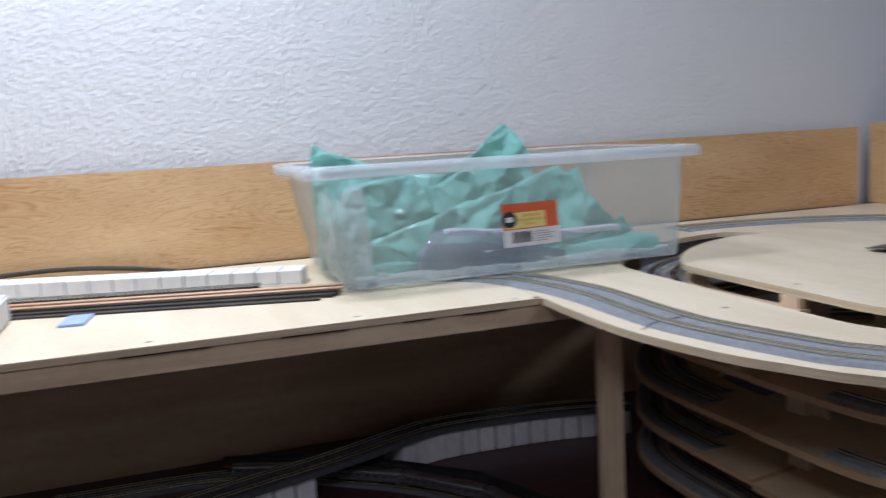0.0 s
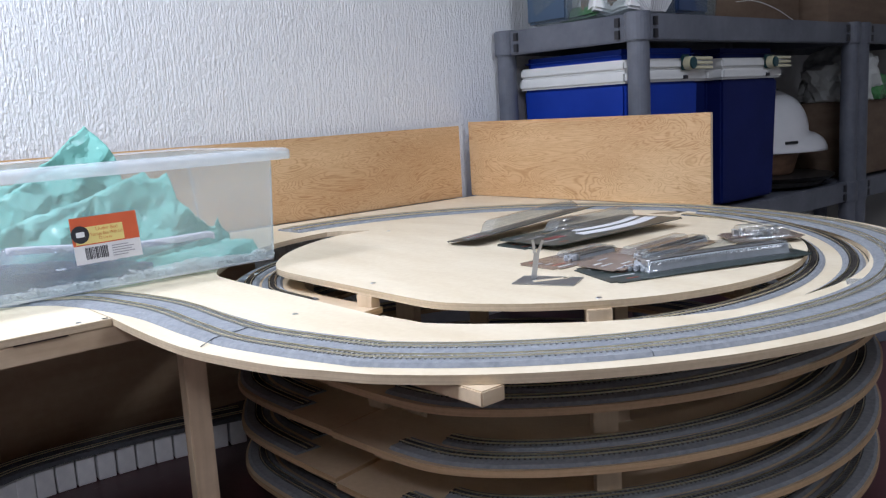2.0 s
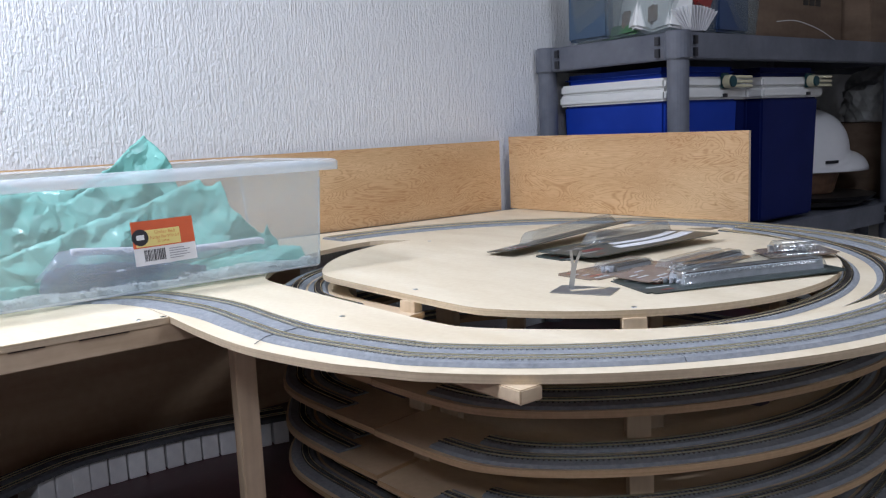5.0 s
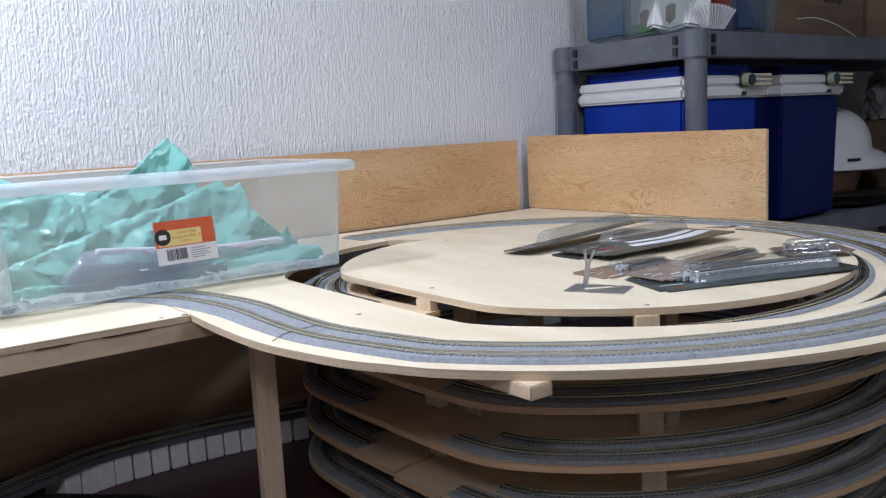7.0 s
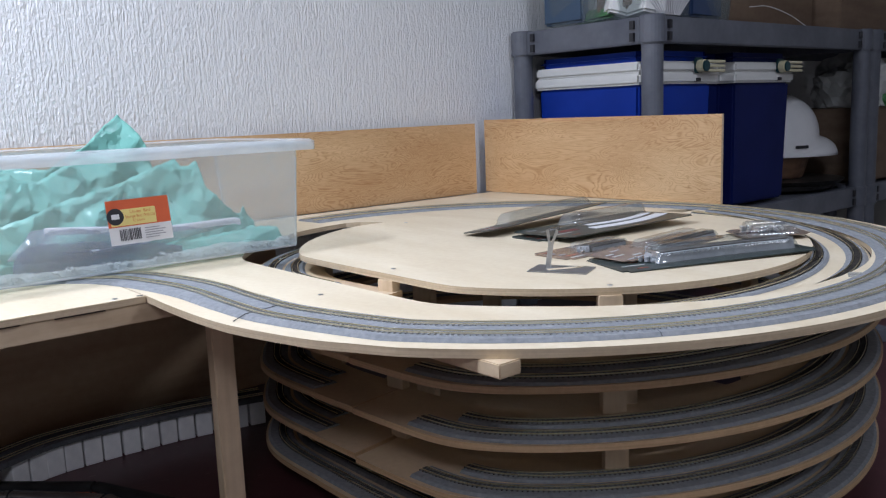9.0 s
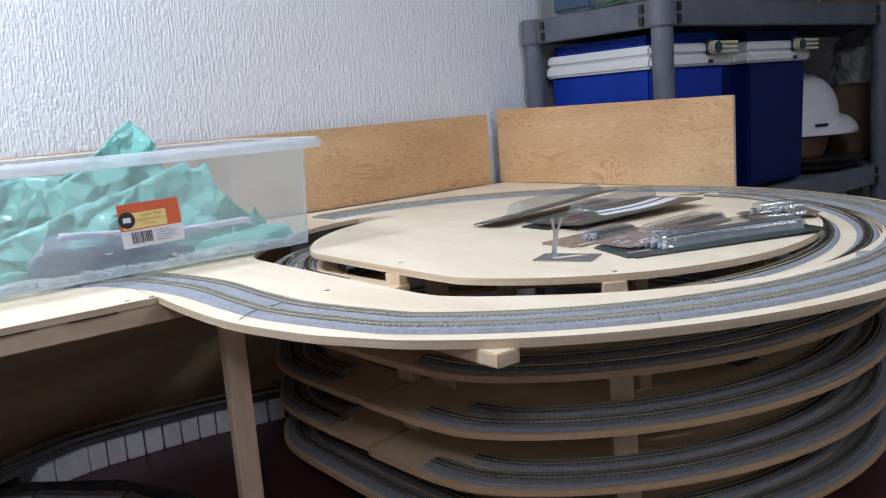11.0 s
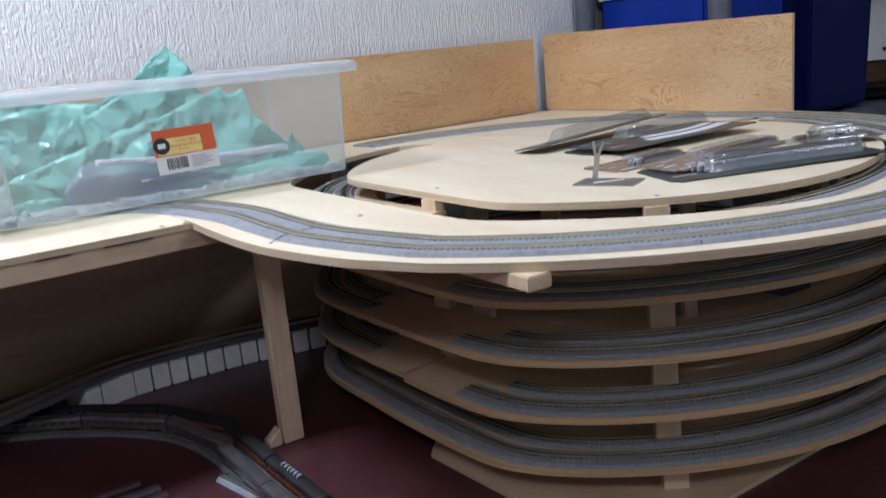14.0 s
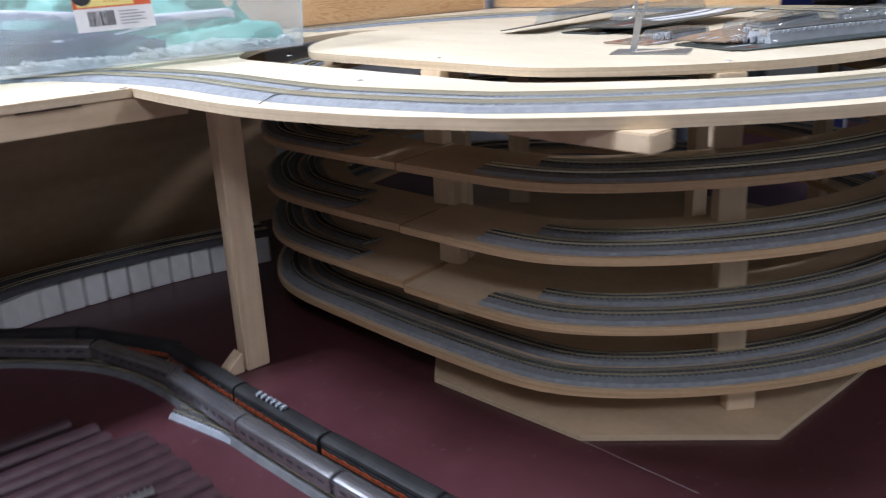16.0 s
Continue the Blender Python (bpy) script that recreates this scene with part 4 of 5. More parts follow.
for x0, x1, y0, y1, half in ((0.098, 0.296, -0.024, -0.006, 0.012), (0.120, 0.292, 0.010, 0.026, 0.009)):
    v, f = sweep([(x0 + (x1 - x0) * i / 24, y0 + (y1 - y0) * i / 24 - 0.017 * math.sin(math.pi * i / 24), 0) for i in range(25)], rect_profile(-half, half, 0.0012, 0.0019))
    under(mesh_object("white_print", v, f, PAPER), p3, "white printed track outline")
part("printed_band", box_bm(0.035, 0.075, -0.018, -0.002, 0.0012, 0.0016), material("dull_red_print", (0.20, 0.045, 0.04), 0.5), p3, "printed band on the card")
p3b = blister_pack(pose(0.500, -0.2335, DISC + 0.0003, 0, 0, 0), 0.18, 0.077, CARDBROWN, "brown card pack with a short track piece", [(0.060, -0.006, 0.10, 0.024, 0.009, 0.0, GREYBED), (0.075, 0.020, 0.09, 0.022, 0.008, 0.0, None)])
p4 = blister_pack(pose(0.520, -0.320, DISC + 0.0045, 0, -2.6, -4), 0.215, 0.080, CARDBROWN, "brown card pack resting on another pack", [(0.068, -0.018, 0.140, 0.030, 0.011, 0.0, GREYBED), (0.082, 0.018, 0.128, 0.026, 0.009, 0.0, None)])
p5 = blister_pack(pose(0.4935, -0.3365, DISC + 0.0003, 0, -0.6, -21.5), 0.31, 0.112, CARDGREEN, "dark green card pack with a long shiny shell", [(0.062, -0.012, 0.232, 0.048, 0.022, 0.006, GREYBED)])
p6 = blister_pack(pose(0.812, -0.338, DISC + 0.004, 0, -2, -38), 0.105, 0.088, CARDBROWN, "small brown pack with two shiny couplings", [(0.022, 0.018, 0.065, 0.030, 0.014, 0.0, None), (0.022, -0.020, 0.065, 0.030, 0.014, 0.0, None)])



def switch_motor(thing, x, y, z, seed):
    """A cluster of small bright castings at the end of a track piece."""
    rn = random.Random(seed)
    for i in range(9):
        a, b, c = rn.uniform(0.003, 0.009), rn.uniform(0.002, 0.006), rn.uniform(0.003, 0.009)
        ob = part("casting", box_bm(-a / 2, a / 2, -b / 2, b / 2, 0, c, 0.0006, 1), rn.choice((STEEL, STEEL, GREYBED)), thing, "small bright metal casting")
        ob.matrix_basis = pose(x + rn.uniform(-0.012, 0.012), y + rn.uniform(-0.010, 0.010), z, 0, 0, rn.uniform(0, 90))


for pack, spots in ((p3b, ((0.062, -0.008),)), (p4, ((0.075, -0.018), (0.098, -0.012))), (p6, ((0.030, 0.016), (0.072, 0.010), (0.050, -0.020))), (p5, ((0.060, -0.008),))):
    for k, (x, y) in enumerate(spots):
        switch_motor(pack, x, y, 0.0015, 40 + k + int(1000 * x))

# track gauge tool
TOOLSTEEL = grained("dull_steel", (0.36, 0.37, 0.38), (0.48, 0.49, 0.50), (40, 40, 40), rough=0.38, metal=0.9)
tool = root("track_gauge_tool")
tagged(tool, "bent steel track gauge standing on its flat foot", "track gauge")
tool.matrix_basis = pose(0.442, -0.307, DISC, 0, 0, -65)
part("foot_plate", box_bm(-0.040, 0.040, -0.025, 0.025, 0.0003, 0.0015), TOOLSTEEL, tool)
part("slot", box_bm(-0.020, 0.026, -0.0045, 0.0045, 0.0015, 0.0019), BIRCH, tool, "cut-out slot showing pale wood").matrix_basis = pose(0.0, 0.002, 0, 0, 0, 38)
part("slot", box_bm(0, 0.018, -0.003, 0.003, 0.0015, 0.0019), BIRCH, tool, "cut-out slot showing pale wood").matrix_basis = pose(0.018, 0.012, 0, 0, 0, 75)
part("arm", box_bm(-0.0035, 0.0035, -0.0006, 0.0006, 0, 0.036), TOOLSTEEL, tool).matrix_basis = pose(-0.020, 0.004, 0.0015, 6, 8, 17)
for sgn in (-1, 1):
    part("prong", box_bm(-0.0018, 0.0018, -0.0006, 0.0006, 0, 0.018), TOOLSTEEL, tool).matrix_basis = pose(-0.0145 + 0.0020 * sgn, 0.0015 + 0.0006 * sgn, 0.036, 6, 8 + sgn * 14, 17)


# ---------------------------------------------------------------- left end of the shelf board
FOAMWHITE = grained("white_polystyrene", (0.72, 0.73, 0.74), (0.84, 0.84, 0.84), (60, 60, 60), rough=0.9, bump=0.3, dist=0.001, fine=500)


def foam_riser(name, a, b, z, count, h0, h1, width, label, slot=0.0022):
    """A flexible foam incline: separate blocks on a thin continuous strip."""
    thing = root(name)
    thing.matrix_basis = quad_pose(a, b, z)
    tagged(thing, label, "foam riser")
    ln = math.dist(a, b)
    pitch = ln / count
    part("strip", box_bm(0, ln, -width / 2, width / 2, 0, 0.004), FOAMWHITE, thing)
    for i in range(count):
        h = h0 + (h1 - h0) * i / max(1, count - 1)
        part("foam_block", box_bm(i * pitch + slot / 2, (i + 1) * pitch - slot / 2, -width / 2, width / 2, 0.0041, h, 0.0012, 1), FOAMWHITE, thing)
    return thing


foam_riser("foam_riser", (-0.735, 0.475), (-0.255, 0.315), TOP, 14, 0.0265, 0.0245, 0.055, "row of white foam riser blocks lying on the board")
COPPER = grained("copper_strip", (0.50, 0.29, 0.17), (0.66, 0.42, 0.27), (10, 60, 60), rough=0.45)
BLACKSTRIP = grained("black_strip", (0.022, 0.018, 0.015), (0.062, 0.052, 0.042), (10, 60, 60), rough=0.7)
rnd = random.Random(7)
for i, (x0, y0, x1, y1, z, w, h, mat, lab) in enumerate([
        (-0.672, 0.270, -0.262, 0.157, TOP, 0.012, 0.003, BLACKSTRIP, "black wooden strip at the bottom of a bundle"),
        (-0.672, 0.284, -0.240, 0.170, TOP, 0.012, 0.0055, BLACKSTRIP, "black wooden strip in a bundle"),
        (-0.676, 0.297, -0.230, 0.182, TOP, 0.016, 0.0085, BLACKSTRIP, "black wooden strip in a bundle"),
        (-0.676, 0.294, -0.224, 0.180, TOP + 0.0088, 0.010, 0.0025, COPPER, "copper-coloured wooden strip on a bundle"),
        (-0.676, 0.316, -0.222, 0.200, TOP, 0.012, 0.0125, COPPER, "copper-coloured wooden strip on a bundle"),
        ]):
    ob = part("wood_strip", box_bm(0, math.dist((x0, y0), (x1, y1)), -w / 2, w / 2, 0, h, 0.0006, 1), mat, None)
    ob.matrix_basis = quad_pose((x0, y0), (x1, y1), z + 0.0002)
    tagged(ob, lab, "wood strip", group="bundle of strips")
clip = part("blue_clip", box_bm(-0.0165, 0.0165, -0.033, 0.033, 0, 0.003, 0.0012), grained("light_blue_plastic", (0.34, 0.48, 0.78), (0.42, 0.56, 0.84), (20, 20, 20), rough=0.4), None)
clip.matrix_basis = pose(-0.5765, 0.200, TOP + 0.0002, 0, 0, -8)
tagged(clip, "small light blue plastic piece on the plywood", "plastic piece")
wb = part("foam_offcut", box_bm(-0.76, -0.662, 0.16, 0.262, TOP + 0.0002, TOP + 0.036, 0.003), FOAMWHITE, None)
tagged(wb, "white foam block beside the strips", "foam block")
bm = box_bm(0, 0.36, -0.002, 0.002, 0, 0.0105)
for i in range(48):
    box_bm(0.0036 + i * 0.0075, 0.0070 + i * 0.0075, -0.002, 0.002, 0.0104, 0.0155, bm=bm)
notched = part("notched_strip", bm, BLACKSTRIP, None)
notched.matrix_basis = quad_pose((-0.680, 0.350), (-0.290, 0.253), TOP + 0.0002)
tagged(notched, "black toothed strip standing on edge behind a bundle", "toothed strip")
cable = swept("black_cable", spline([(-0.95, 0.54, TOP + 0.012), (-0.74, 0.575, TOP + 0.020), (-0.62, 0.578, TOP + 0.022), (-0.52, 0.575, TOP + 0.014), (-0.44, 0.555, TOP + 0.004)], 10), [(0.004 * math.cos(k * math.pi / 4), 0.004 * math.sin(k * math.pi / 4)) for k in range(8)], BLACKSTRIP, None, "", True)
tagged(cable, "black cable lying against the plywood upstand", "cable")


# ---------------------------------------------------------------- lower level
def ramp_block_run(pts, label, h, slot=0.0022):
    thing = root("foam_incline")
    tagged(thing, label, "foam riser")
    for i, (a, b) in enumerate(zip(pts, pts[1:])):
        ang = math.degrees(math.atan2(b[1] - a[1], b[0] - a[0]))
        ln = math.dist(a, b)
        ob = part("foam_block", box_bm(slot, ln - slot, -0.028, 0.028, 0.0, h(i), 0.001, 1), FOAMWHITE, thing)
        ob.matrix_basis = pose(a[0], a[1], LOW + 0.0002, 0, 0, ang)
    return thing


back_run = resample(spline([(-0.130, 0.327, 0), (-0.066, 0.350, 0), (0.0, 0.356, 0), (0.07, 0.354, 0), (0.15, 0.349, 0), (0.21, 0.339, 0), (0.31, 0.318, 0)], 10), 0.0285)
ramp_block_run([tuple(p[:2]) for p in back_run], "curved white foam incline carrying a track", lambda i: 0.0475 - 0.0004 * i)
front_run = resample(spline([(-0.66, 0.150, 0), (-0.52, 0.188, 0), (-0.408, 0.224, 0), (-0.345, 0.246, 0), (-0.280, 0.266, 0)], 10), 0.0325)
ramp_block_run([tuple(p[:2]) for p in front_run], "white foam incline carrying a track", lambda i: 0.0475, 0.0032)
ramp = spline([(-0.66, 0.150, 0.7172), (-0.52, 0.188, 0.7172), (-0.408, 0.224, 0.7172), (-0.345, 0.246, 0.7172), (-0.280, 0.266, 0.7172), (-0.205, 0.294, 0.7172), (-0.136, 0.324, 0.7172), (-0.066, 0.350, 0.7172), (0.0, 0.356, 0.717), (0.07, 0.354, 0.7162), (0.15, 0.349, 0.7150), (0.21, 0.339, 0.7141), (0.31, 0.318, 0.7125)], 10)
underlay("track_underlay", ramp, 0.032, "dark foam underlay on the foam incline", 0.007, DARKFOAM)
for s in (-0.0165, 0.0165):
    model_track("model_track", offset_path(ramp, s), "model railway track crossing on a foam incline", 0.007, web=SLEEPERDARK)


def low_line(d):
    """The lower main line, d metres outside its middle."""
    mid_line = spline([(0.026, -0.66, LOW), (0.016, -0.42, LOW), (0.006, -0.20, LOW), (0.004, -0.07, LOW), (0.002, 0.01, LOW), (-0.011, 0.082, LOW), (-0.040, 0.146, LOW), (-0.090, 0.212, LOW), (-0.150, 0.268, LOW), (-0.210, 0.314, LOW), (-0.275, 0.358, LOW), (-0.36, 0.396, LOW), (-0.46, 0.418, LOW), (-0.66, 0.424, LOW)], 8)
    return [tuple(p) for p in offset_path(mid_line, d)]


GREYROAD = grained("grey_roadbed", (0.085, 0.09, 0.098), (0.15, 0.155, 0.165), (50, 50, 50), rough=0.8, bump=0.3, fine=700)
for d in (-0.0165, 0.0165):
    path = low_line(d)
    ob = swept("roadbed_strip", path, [(-0.0125, 0.0002), (0.0125, 0.0002), (0.0095, 0.005), (-0.0095, 0.005)], GREYROAD)
    tagged(ob, "grey moulded roadbed on the maroon board", "roadbed")
    model_track("model_track", path, "model railway track on grey roadbed", 0.005)

# the loose piece of pale track
loose = spline([(-0.0300, -0.055, LOW), (-0.0150, -0.13, LOW), (-0.0060, -0.20, LOW), (-0.0030, -0.28, LOW), (-0.0030, -0.36, LOW), (-0.0010, -0.46, LOW)], 8)
PALEROAD = grained("pale_grey_roadbed", (0.20, 0.225, 0.26), (0.30, 0.33, 0.37), (50, 50, 50), rough=0.8, fine=700)
tagged(swept("roadbed_strip", loose, [(-0.0125, 0.0003), (0.0125, 0.0003), (0.0095, 0.0045), (-0.0095, 0.0045)], PALEROAD), "pale grey roadbed piece beside the train", "roadbed")
model_track("model_track", loose, "short pale model track beside the train", 0.0045, pitch=0.005, web=SLEEPERDARK)

SILVER = grained("silver_coach_paint", (0.30, 0.30, 0.325), (0.42, 0.425, 0.45), (40, 40, 40), rough=0.26, metal=0.85)
BLACKROOF = grained("black_roof", (0.012, 0.012, 0.013), (0.03, 0.03, 0.031), (40, 40, 40), rough=0.55, spec=0.25)
ORANGE = material("orange_side_paint", (0.36, 0.066, 0.018), 0.45)
WINDOW = material("dark_window", (0.045, 0.047, 0.052), 0.25)


def coach(m, body, roof, side, label, length=0.128, windows=True, vents=False, ribs=False):
    thing = root("model_coach")
    thing.matrix_basis = m
    tagged(thing, label, "model train", group="model train vehicles")
    w, h = 0.0095, 0.021
    part("body", box_bm(-length / 2, length / 2, -w, w, 0.004, h - 0.003, 0.0006, 1), body, thing)
    if side is not body:
        for s in (-1, 1):
            part("stripe", box_bm(-length / 2 + 0.001, length / 2 - 0.001, s * w - 0.0003, s * w + 0.0003, 0.0070, 0.0115), side, thing, "orange lower stripe")
            for q in range(17):
                px = -length / 2 + 0.007 + q * (length - 0.014) / 16
                part("stripe_mark", box_bm(px - 0.0018, px + 0.0018, s * w - 0.0005, s * w + 0.0005, 0.0082 + 0.0006 * (q % 2), 0.0100), roof, thing)
    n, k = 2, 8
    prof = [(-w, h - 0.0032)] + [(-w * math.cos(math.pi * j / k), h - 0.0032 + 0.0045 * math.sin(math.pi * j / k)) for j in range(1, k)] + [(w, h - 0.0032)]
    swept("roof", [(-length / 2, 0, 0), (0, 0, 0), (length / 2, 0, 0)], prof, roof, thing, "curved coach roof")
    if windows:
        for s in (-1, 1):
            for i in range(9):
                x = -length / 2 + 0.012 + i * (length - 0.024) / 8
                part("window_pane", box_bm(x - 0.004, x + 0.004, s * w - 0.0004, s * w + 0.0004, 0.0115, 0.0145), WINDOW, thing)
    if vents:
        for i in range(6):
            part("roof_fan", cyl_bm(0.0040, 0.0040, -0.0013, 0.0013, 12), PALEROAD, thing, "pale coil on the roof").matrix_basis = pose(-0.006 + i * 0.0085, 0, h + 0.0026, 0, 62, 0)
    if ribs:
        for i in range(26):
            x = -length / 2 + 0.006 + i * (length - 0.012) / 25
            part("roof_rib", box_bm(x - 0.0006, x + 0.0006, -0.0058, 0.0058, h + 0.0005, h + 0.0010), body, thing)
    for x in (-length * 0.34, length * 0.34):
        part("bogie", box_bm(x - 0.012, x + 0.012, -0.0062, 0.0062, 0.0, 0.0042, 0.0006, 1), BLACKROOF, thing, "black bogie")
    return thing


def along(path, dist):
    p = np.array(path)
    d = np.concatenate([[0], np.cumsum(np.linalg.norm(np.diff(p, axis=0), axis=1))])
    at = [float(np.interp(dist, d, p[:, i])) for i in range(3)]
    to = [float(np.interp(dist + 0.01, d, p[:, i])) for i in range(3)]
    return pose(*at[:2], LOW + 0.0088, 0, 0, math.degrees(math.atan2(to[1] - at[1], to[0] - at[0])))


inner_line, outer_line = low_line(-0.0165), low_line(0.0165)
for dst in (0.130, 0.278, 0.426, 0.572, 0.718, 0.864, 1.010, 1.156):
    coach(along(inner_line, dst), SILVER, SILVER, SILVER, "silver model coach in a train on the lower board", 0.143, ribs=True)
for i, dst in enumerate((0.190, 0.337, 0.484, 0.631, 0.778, 0.925, 1.072, 1.219)):
    coach(along(outer_line, dst), BLACKROOF, BLACKROOF, ORANGE, "black and orange model train vehicle on the lower board", 0.143, vents=(i == 2))

# stored vehicles laid side by side
MAROONCOACH = grained("dull_maroon_coach", (0.024, 0.012, 0.015), (0.048, 0.024, 0.029), (30, 30, 30), rough=0.33, spec=0.45)
for i, (y, x0, x1) in enumerate([(-0.020, -0.242, -0.128), (-0.052, -0.234, -0.112), (-0.079, -0.232, -0.110), (-0.099, -0.236, -0.084)] + [(-0.121 - 0.0196 * k, -0.222 - 0.006 * (k % 3), -0.084 + 0.003 * (k % 2)) for k in range(9)]):
    coach(pose((x0 + x1) / 2, y, LOW + 0.0002, 0, 0, rnd.uniform(-2.5, 2.5)), MAROONCOACH, MAROONCOACH, MAROONCOACH, "dark maroon model coach laid beside others", x1 - x0)
for x, y, turn in ((-0.242, -0.014, 30), (-0.240, -0.112, 8), (-0.096, -0.291, 10)):
    ob = part("orange_end", box_bm(-0.011, 0.011, -0.004, 0.004, 0, 0.012, 0.0010, 1), ORANGE, None)
    ob.matrix_basis = pose(x, y, LOW + 0.0003, 0, 0, turn)
    tagged(ob, "small orange end piece beside the dark coaches", "plastic bit", group="orange pieces by the coaches")

# foot block by the leg
bm = box_bm(0.049, 0.0687, -0.024, -0.005, LOW + 0.0002, LOW + 0.024, 0.0008, 1)
for v in bm.verts:
    if v.co.x < 0.06 and v.co.z > LOW + 0.01:
        v.co.z -= 0.015
foot = part("wood_wedge", bm, LEGWOOD, None)
tagged(foot, "small wood block glued beside the leg", "wood block")


# ---------------------------------------------------------------- plastic rack and what it holds
def rack_bay(name, x0, x1, y0, y1, levels, label, posts=True):
    thing = root(name)
    tagged(thing, label, "storage rack")
    for z in levels:
        part("shelf_deck", box_bm(x0, x1, y0, y1, z - 0.022, z - 0.010, 0.002), RACK, thing)
        for nm, b in (("front_beam", (x0 - 0.012, x1 + 0.012, y0 - 0.012, y0 + 0.012)), ("back_beam", (x0 - 0.012, x1 + 0.012, y1 - 0.012, y1 + 0.012)), ("side_beam", (x0 - 0.012, x0 + 0.012, y0 + 0.013, y1 - 0.013)), ("side_beam", (x1 - 0.012, x1 + 0.012, y0 + 0.013, y1 - 0.013))):
            part(nm, box_bm(b[0], b[1], b[2], b[3], z - 0.062, z, 0.003), RACK, thing)
        for x in (x0, x1):
            for y in (y0, y1):
                part("corner_socket", cyl_bm(0.031, 0.031, z - 0.064, z + 0.002, 24, 0.003), RACK, thing).matrix_basis = pose(x, y, 0)
        for x, y in ((x0 + 0.047, y0 - 0.0125), (x0 - 0.0125, y0 + 0.047), (x1 - 0.047, y0 - 0.0125), (x0 - 0.0125, y1 - 0.05)):
            for zz in (z - 0.018, z - 0.046):
                part("slot_recess", box_bm(x - 0.006, x + 0.006, y - 0.006, y + 0.006, zz - 0.010, zz + 0.010), INK, thing, "dark slot in the beam")
    edges = [0.0, *levels, 1.9]
    for x in (x0, x1):
        for y in (y0, y1):
            for za, zb in zip(edges, edges[1:]):
                if za == levels[-1]:
                    continue
                part("post", cyl_bm(0.0255, 0.0255, za, zb - 0.064 if zb != 1.9 else zb, 24), RACK, thing).matrix_basis = pose(x, y, 0)
    return thing


rack_bay("storage_rack", 1.305, 2.40, 0.175, 0.597, (0.45, 0.925, 1.418), "grey plastic storage rack with round posts")
rack_bay("storage_rack", 2.475, 3.12, 0.175, 0.597, (0.45, 0.925, 1.418), "grey plastic storage rack next to another rack")


def rounded_box(name, x0, x1, y0, y1, z0, z1, r, mat, parent, taper=0.0, label="", rz=0.006):
    bm = box_bm(x0, x1, y0, y1, z0, z1)
    if taper:
        cx, cy = (x0 + x1) / 2, (y0 + y1) / 2
        for v in bm.verts:
            if v.co.z < (z0 + z1) / 2:
                v.co.x, v.co.y = cx + (v.co.x - cx) * (1 - taper), cy + (v.co.y - cy) * (1 - taper)
    up = [e for e in bm.edges if abs(e.verts[0].co.z - e.verts[1].co.z) > 0.5 * (z1 - z0)]
    bmesh.ops.bevel(bm, geom=up, offset=r, segments=8, affect="EDGES")
    flat = [e for e in bm.edges if e.calc_face_angle(0) > 1.2]
    bmesh.ops.bevel(bm, geom=flat, offset=rz, segments=4, affect="EDGES")
    for f in bm.faces:
        f.smooth = True
    for e in bm.edges:
        e.smooth = e.calc_face_angle(0) < 0.45
    return part(name, bm, mat, parent, label)


GREENPLATE = material("dark_teal_plastic", (0.012, 0.06, 0.07), 0.4)
CREAM = grained("cream_plastic", (0.60, 0.56, 0.36), (0.70, 0.66, 0.46), (20, 20, 20), rough=0.45)


def cool_box(x0, x1, y0, y1, z0, body, label, round_by, back):
    thing = root("cool_box")
    tagged(thing, label, "cool box", group="cool boxes on the rack")
    rounded_box("body", x0 + 0.010, x1 - 0.010, y0 + 0.010, y1 - 0.010, z0, 1.262, round_by, body, thing, 0.045)
    rounded_box("band", x0, x1, y0, y1, 1.262, 1.2905, round_by, WHITE, thing, 0, "white plastic band")
    rounded_box("lid_band", x0 + 0.003, x1 - 0.003, y0 + 0.003, y1 - 0.003, 1.2915, 1.318, round_by, WHITE, thing, 0, "white lid rim")
    rounded_box("lid", x0 + 0.012, x1 - 0.012, y0 + 0.012, y1 - 0.012, 1.318, 1.344, round_by, body, thing, 0, "", 0.012)
    hold = part("handle_plate", box_bm(-0.016, 0.018, -0.006, 0.002, -0.017, 0.022, 0.003), GREENPLATE, thing, "dark teal handle bracket")
    hold.matrix_basis = pose(x1 - back, y0 + 0.002, 1.305)
    part("pivot_ring", cyl_bm(0.0165, 0.0165, 0, 0.020, 24, 0.002, m=pose(0.0, -0.004, 0, 90, 0, 0)), CREAM, hold, "cream pivot ring")
    part("pivot_cap", cyl_bm(0.0145, 0.0145, 0.0195, 0.024, 24, 0.001, m=pose(0.0, -0.004, 0, 90, 0, 0)), GREENPLATE, hold, "dark blue pivot cap")
    for k in (-1, 0, 1):
        part("handle_bar", box_bm(0.010, 0.092, -0.024, -0.012, k * 0.0115 - 0.0035, k * 0.0115 + 0.0035, 0.0015), CREAM, hold, "cream plastic handle bar")
    part("vent_hole", box_bm(-0.010, 0.006, -0.0062, 0.004, -0.038, -0.029), INK, hold, "small dark slot in the band")
    return thing


cool_box(1.332, 1.650, 0.205, 0.612, 0.926, BLUE, "bright blue cool box with a white band on the rack", 0.028, 0.110)
cool_box(1.664, 2.078, 0.203, 0.560, 0.926, DARKBLUE, "darker blue cool box with a white band beside another", 0.05, 0.134)

HATW = grained("white_helmet_shell", (0.74, 0.75, 0.76), (0.82, 0.82, 0.83), (6, 6, 6), rough=0.3, bump=0.02)


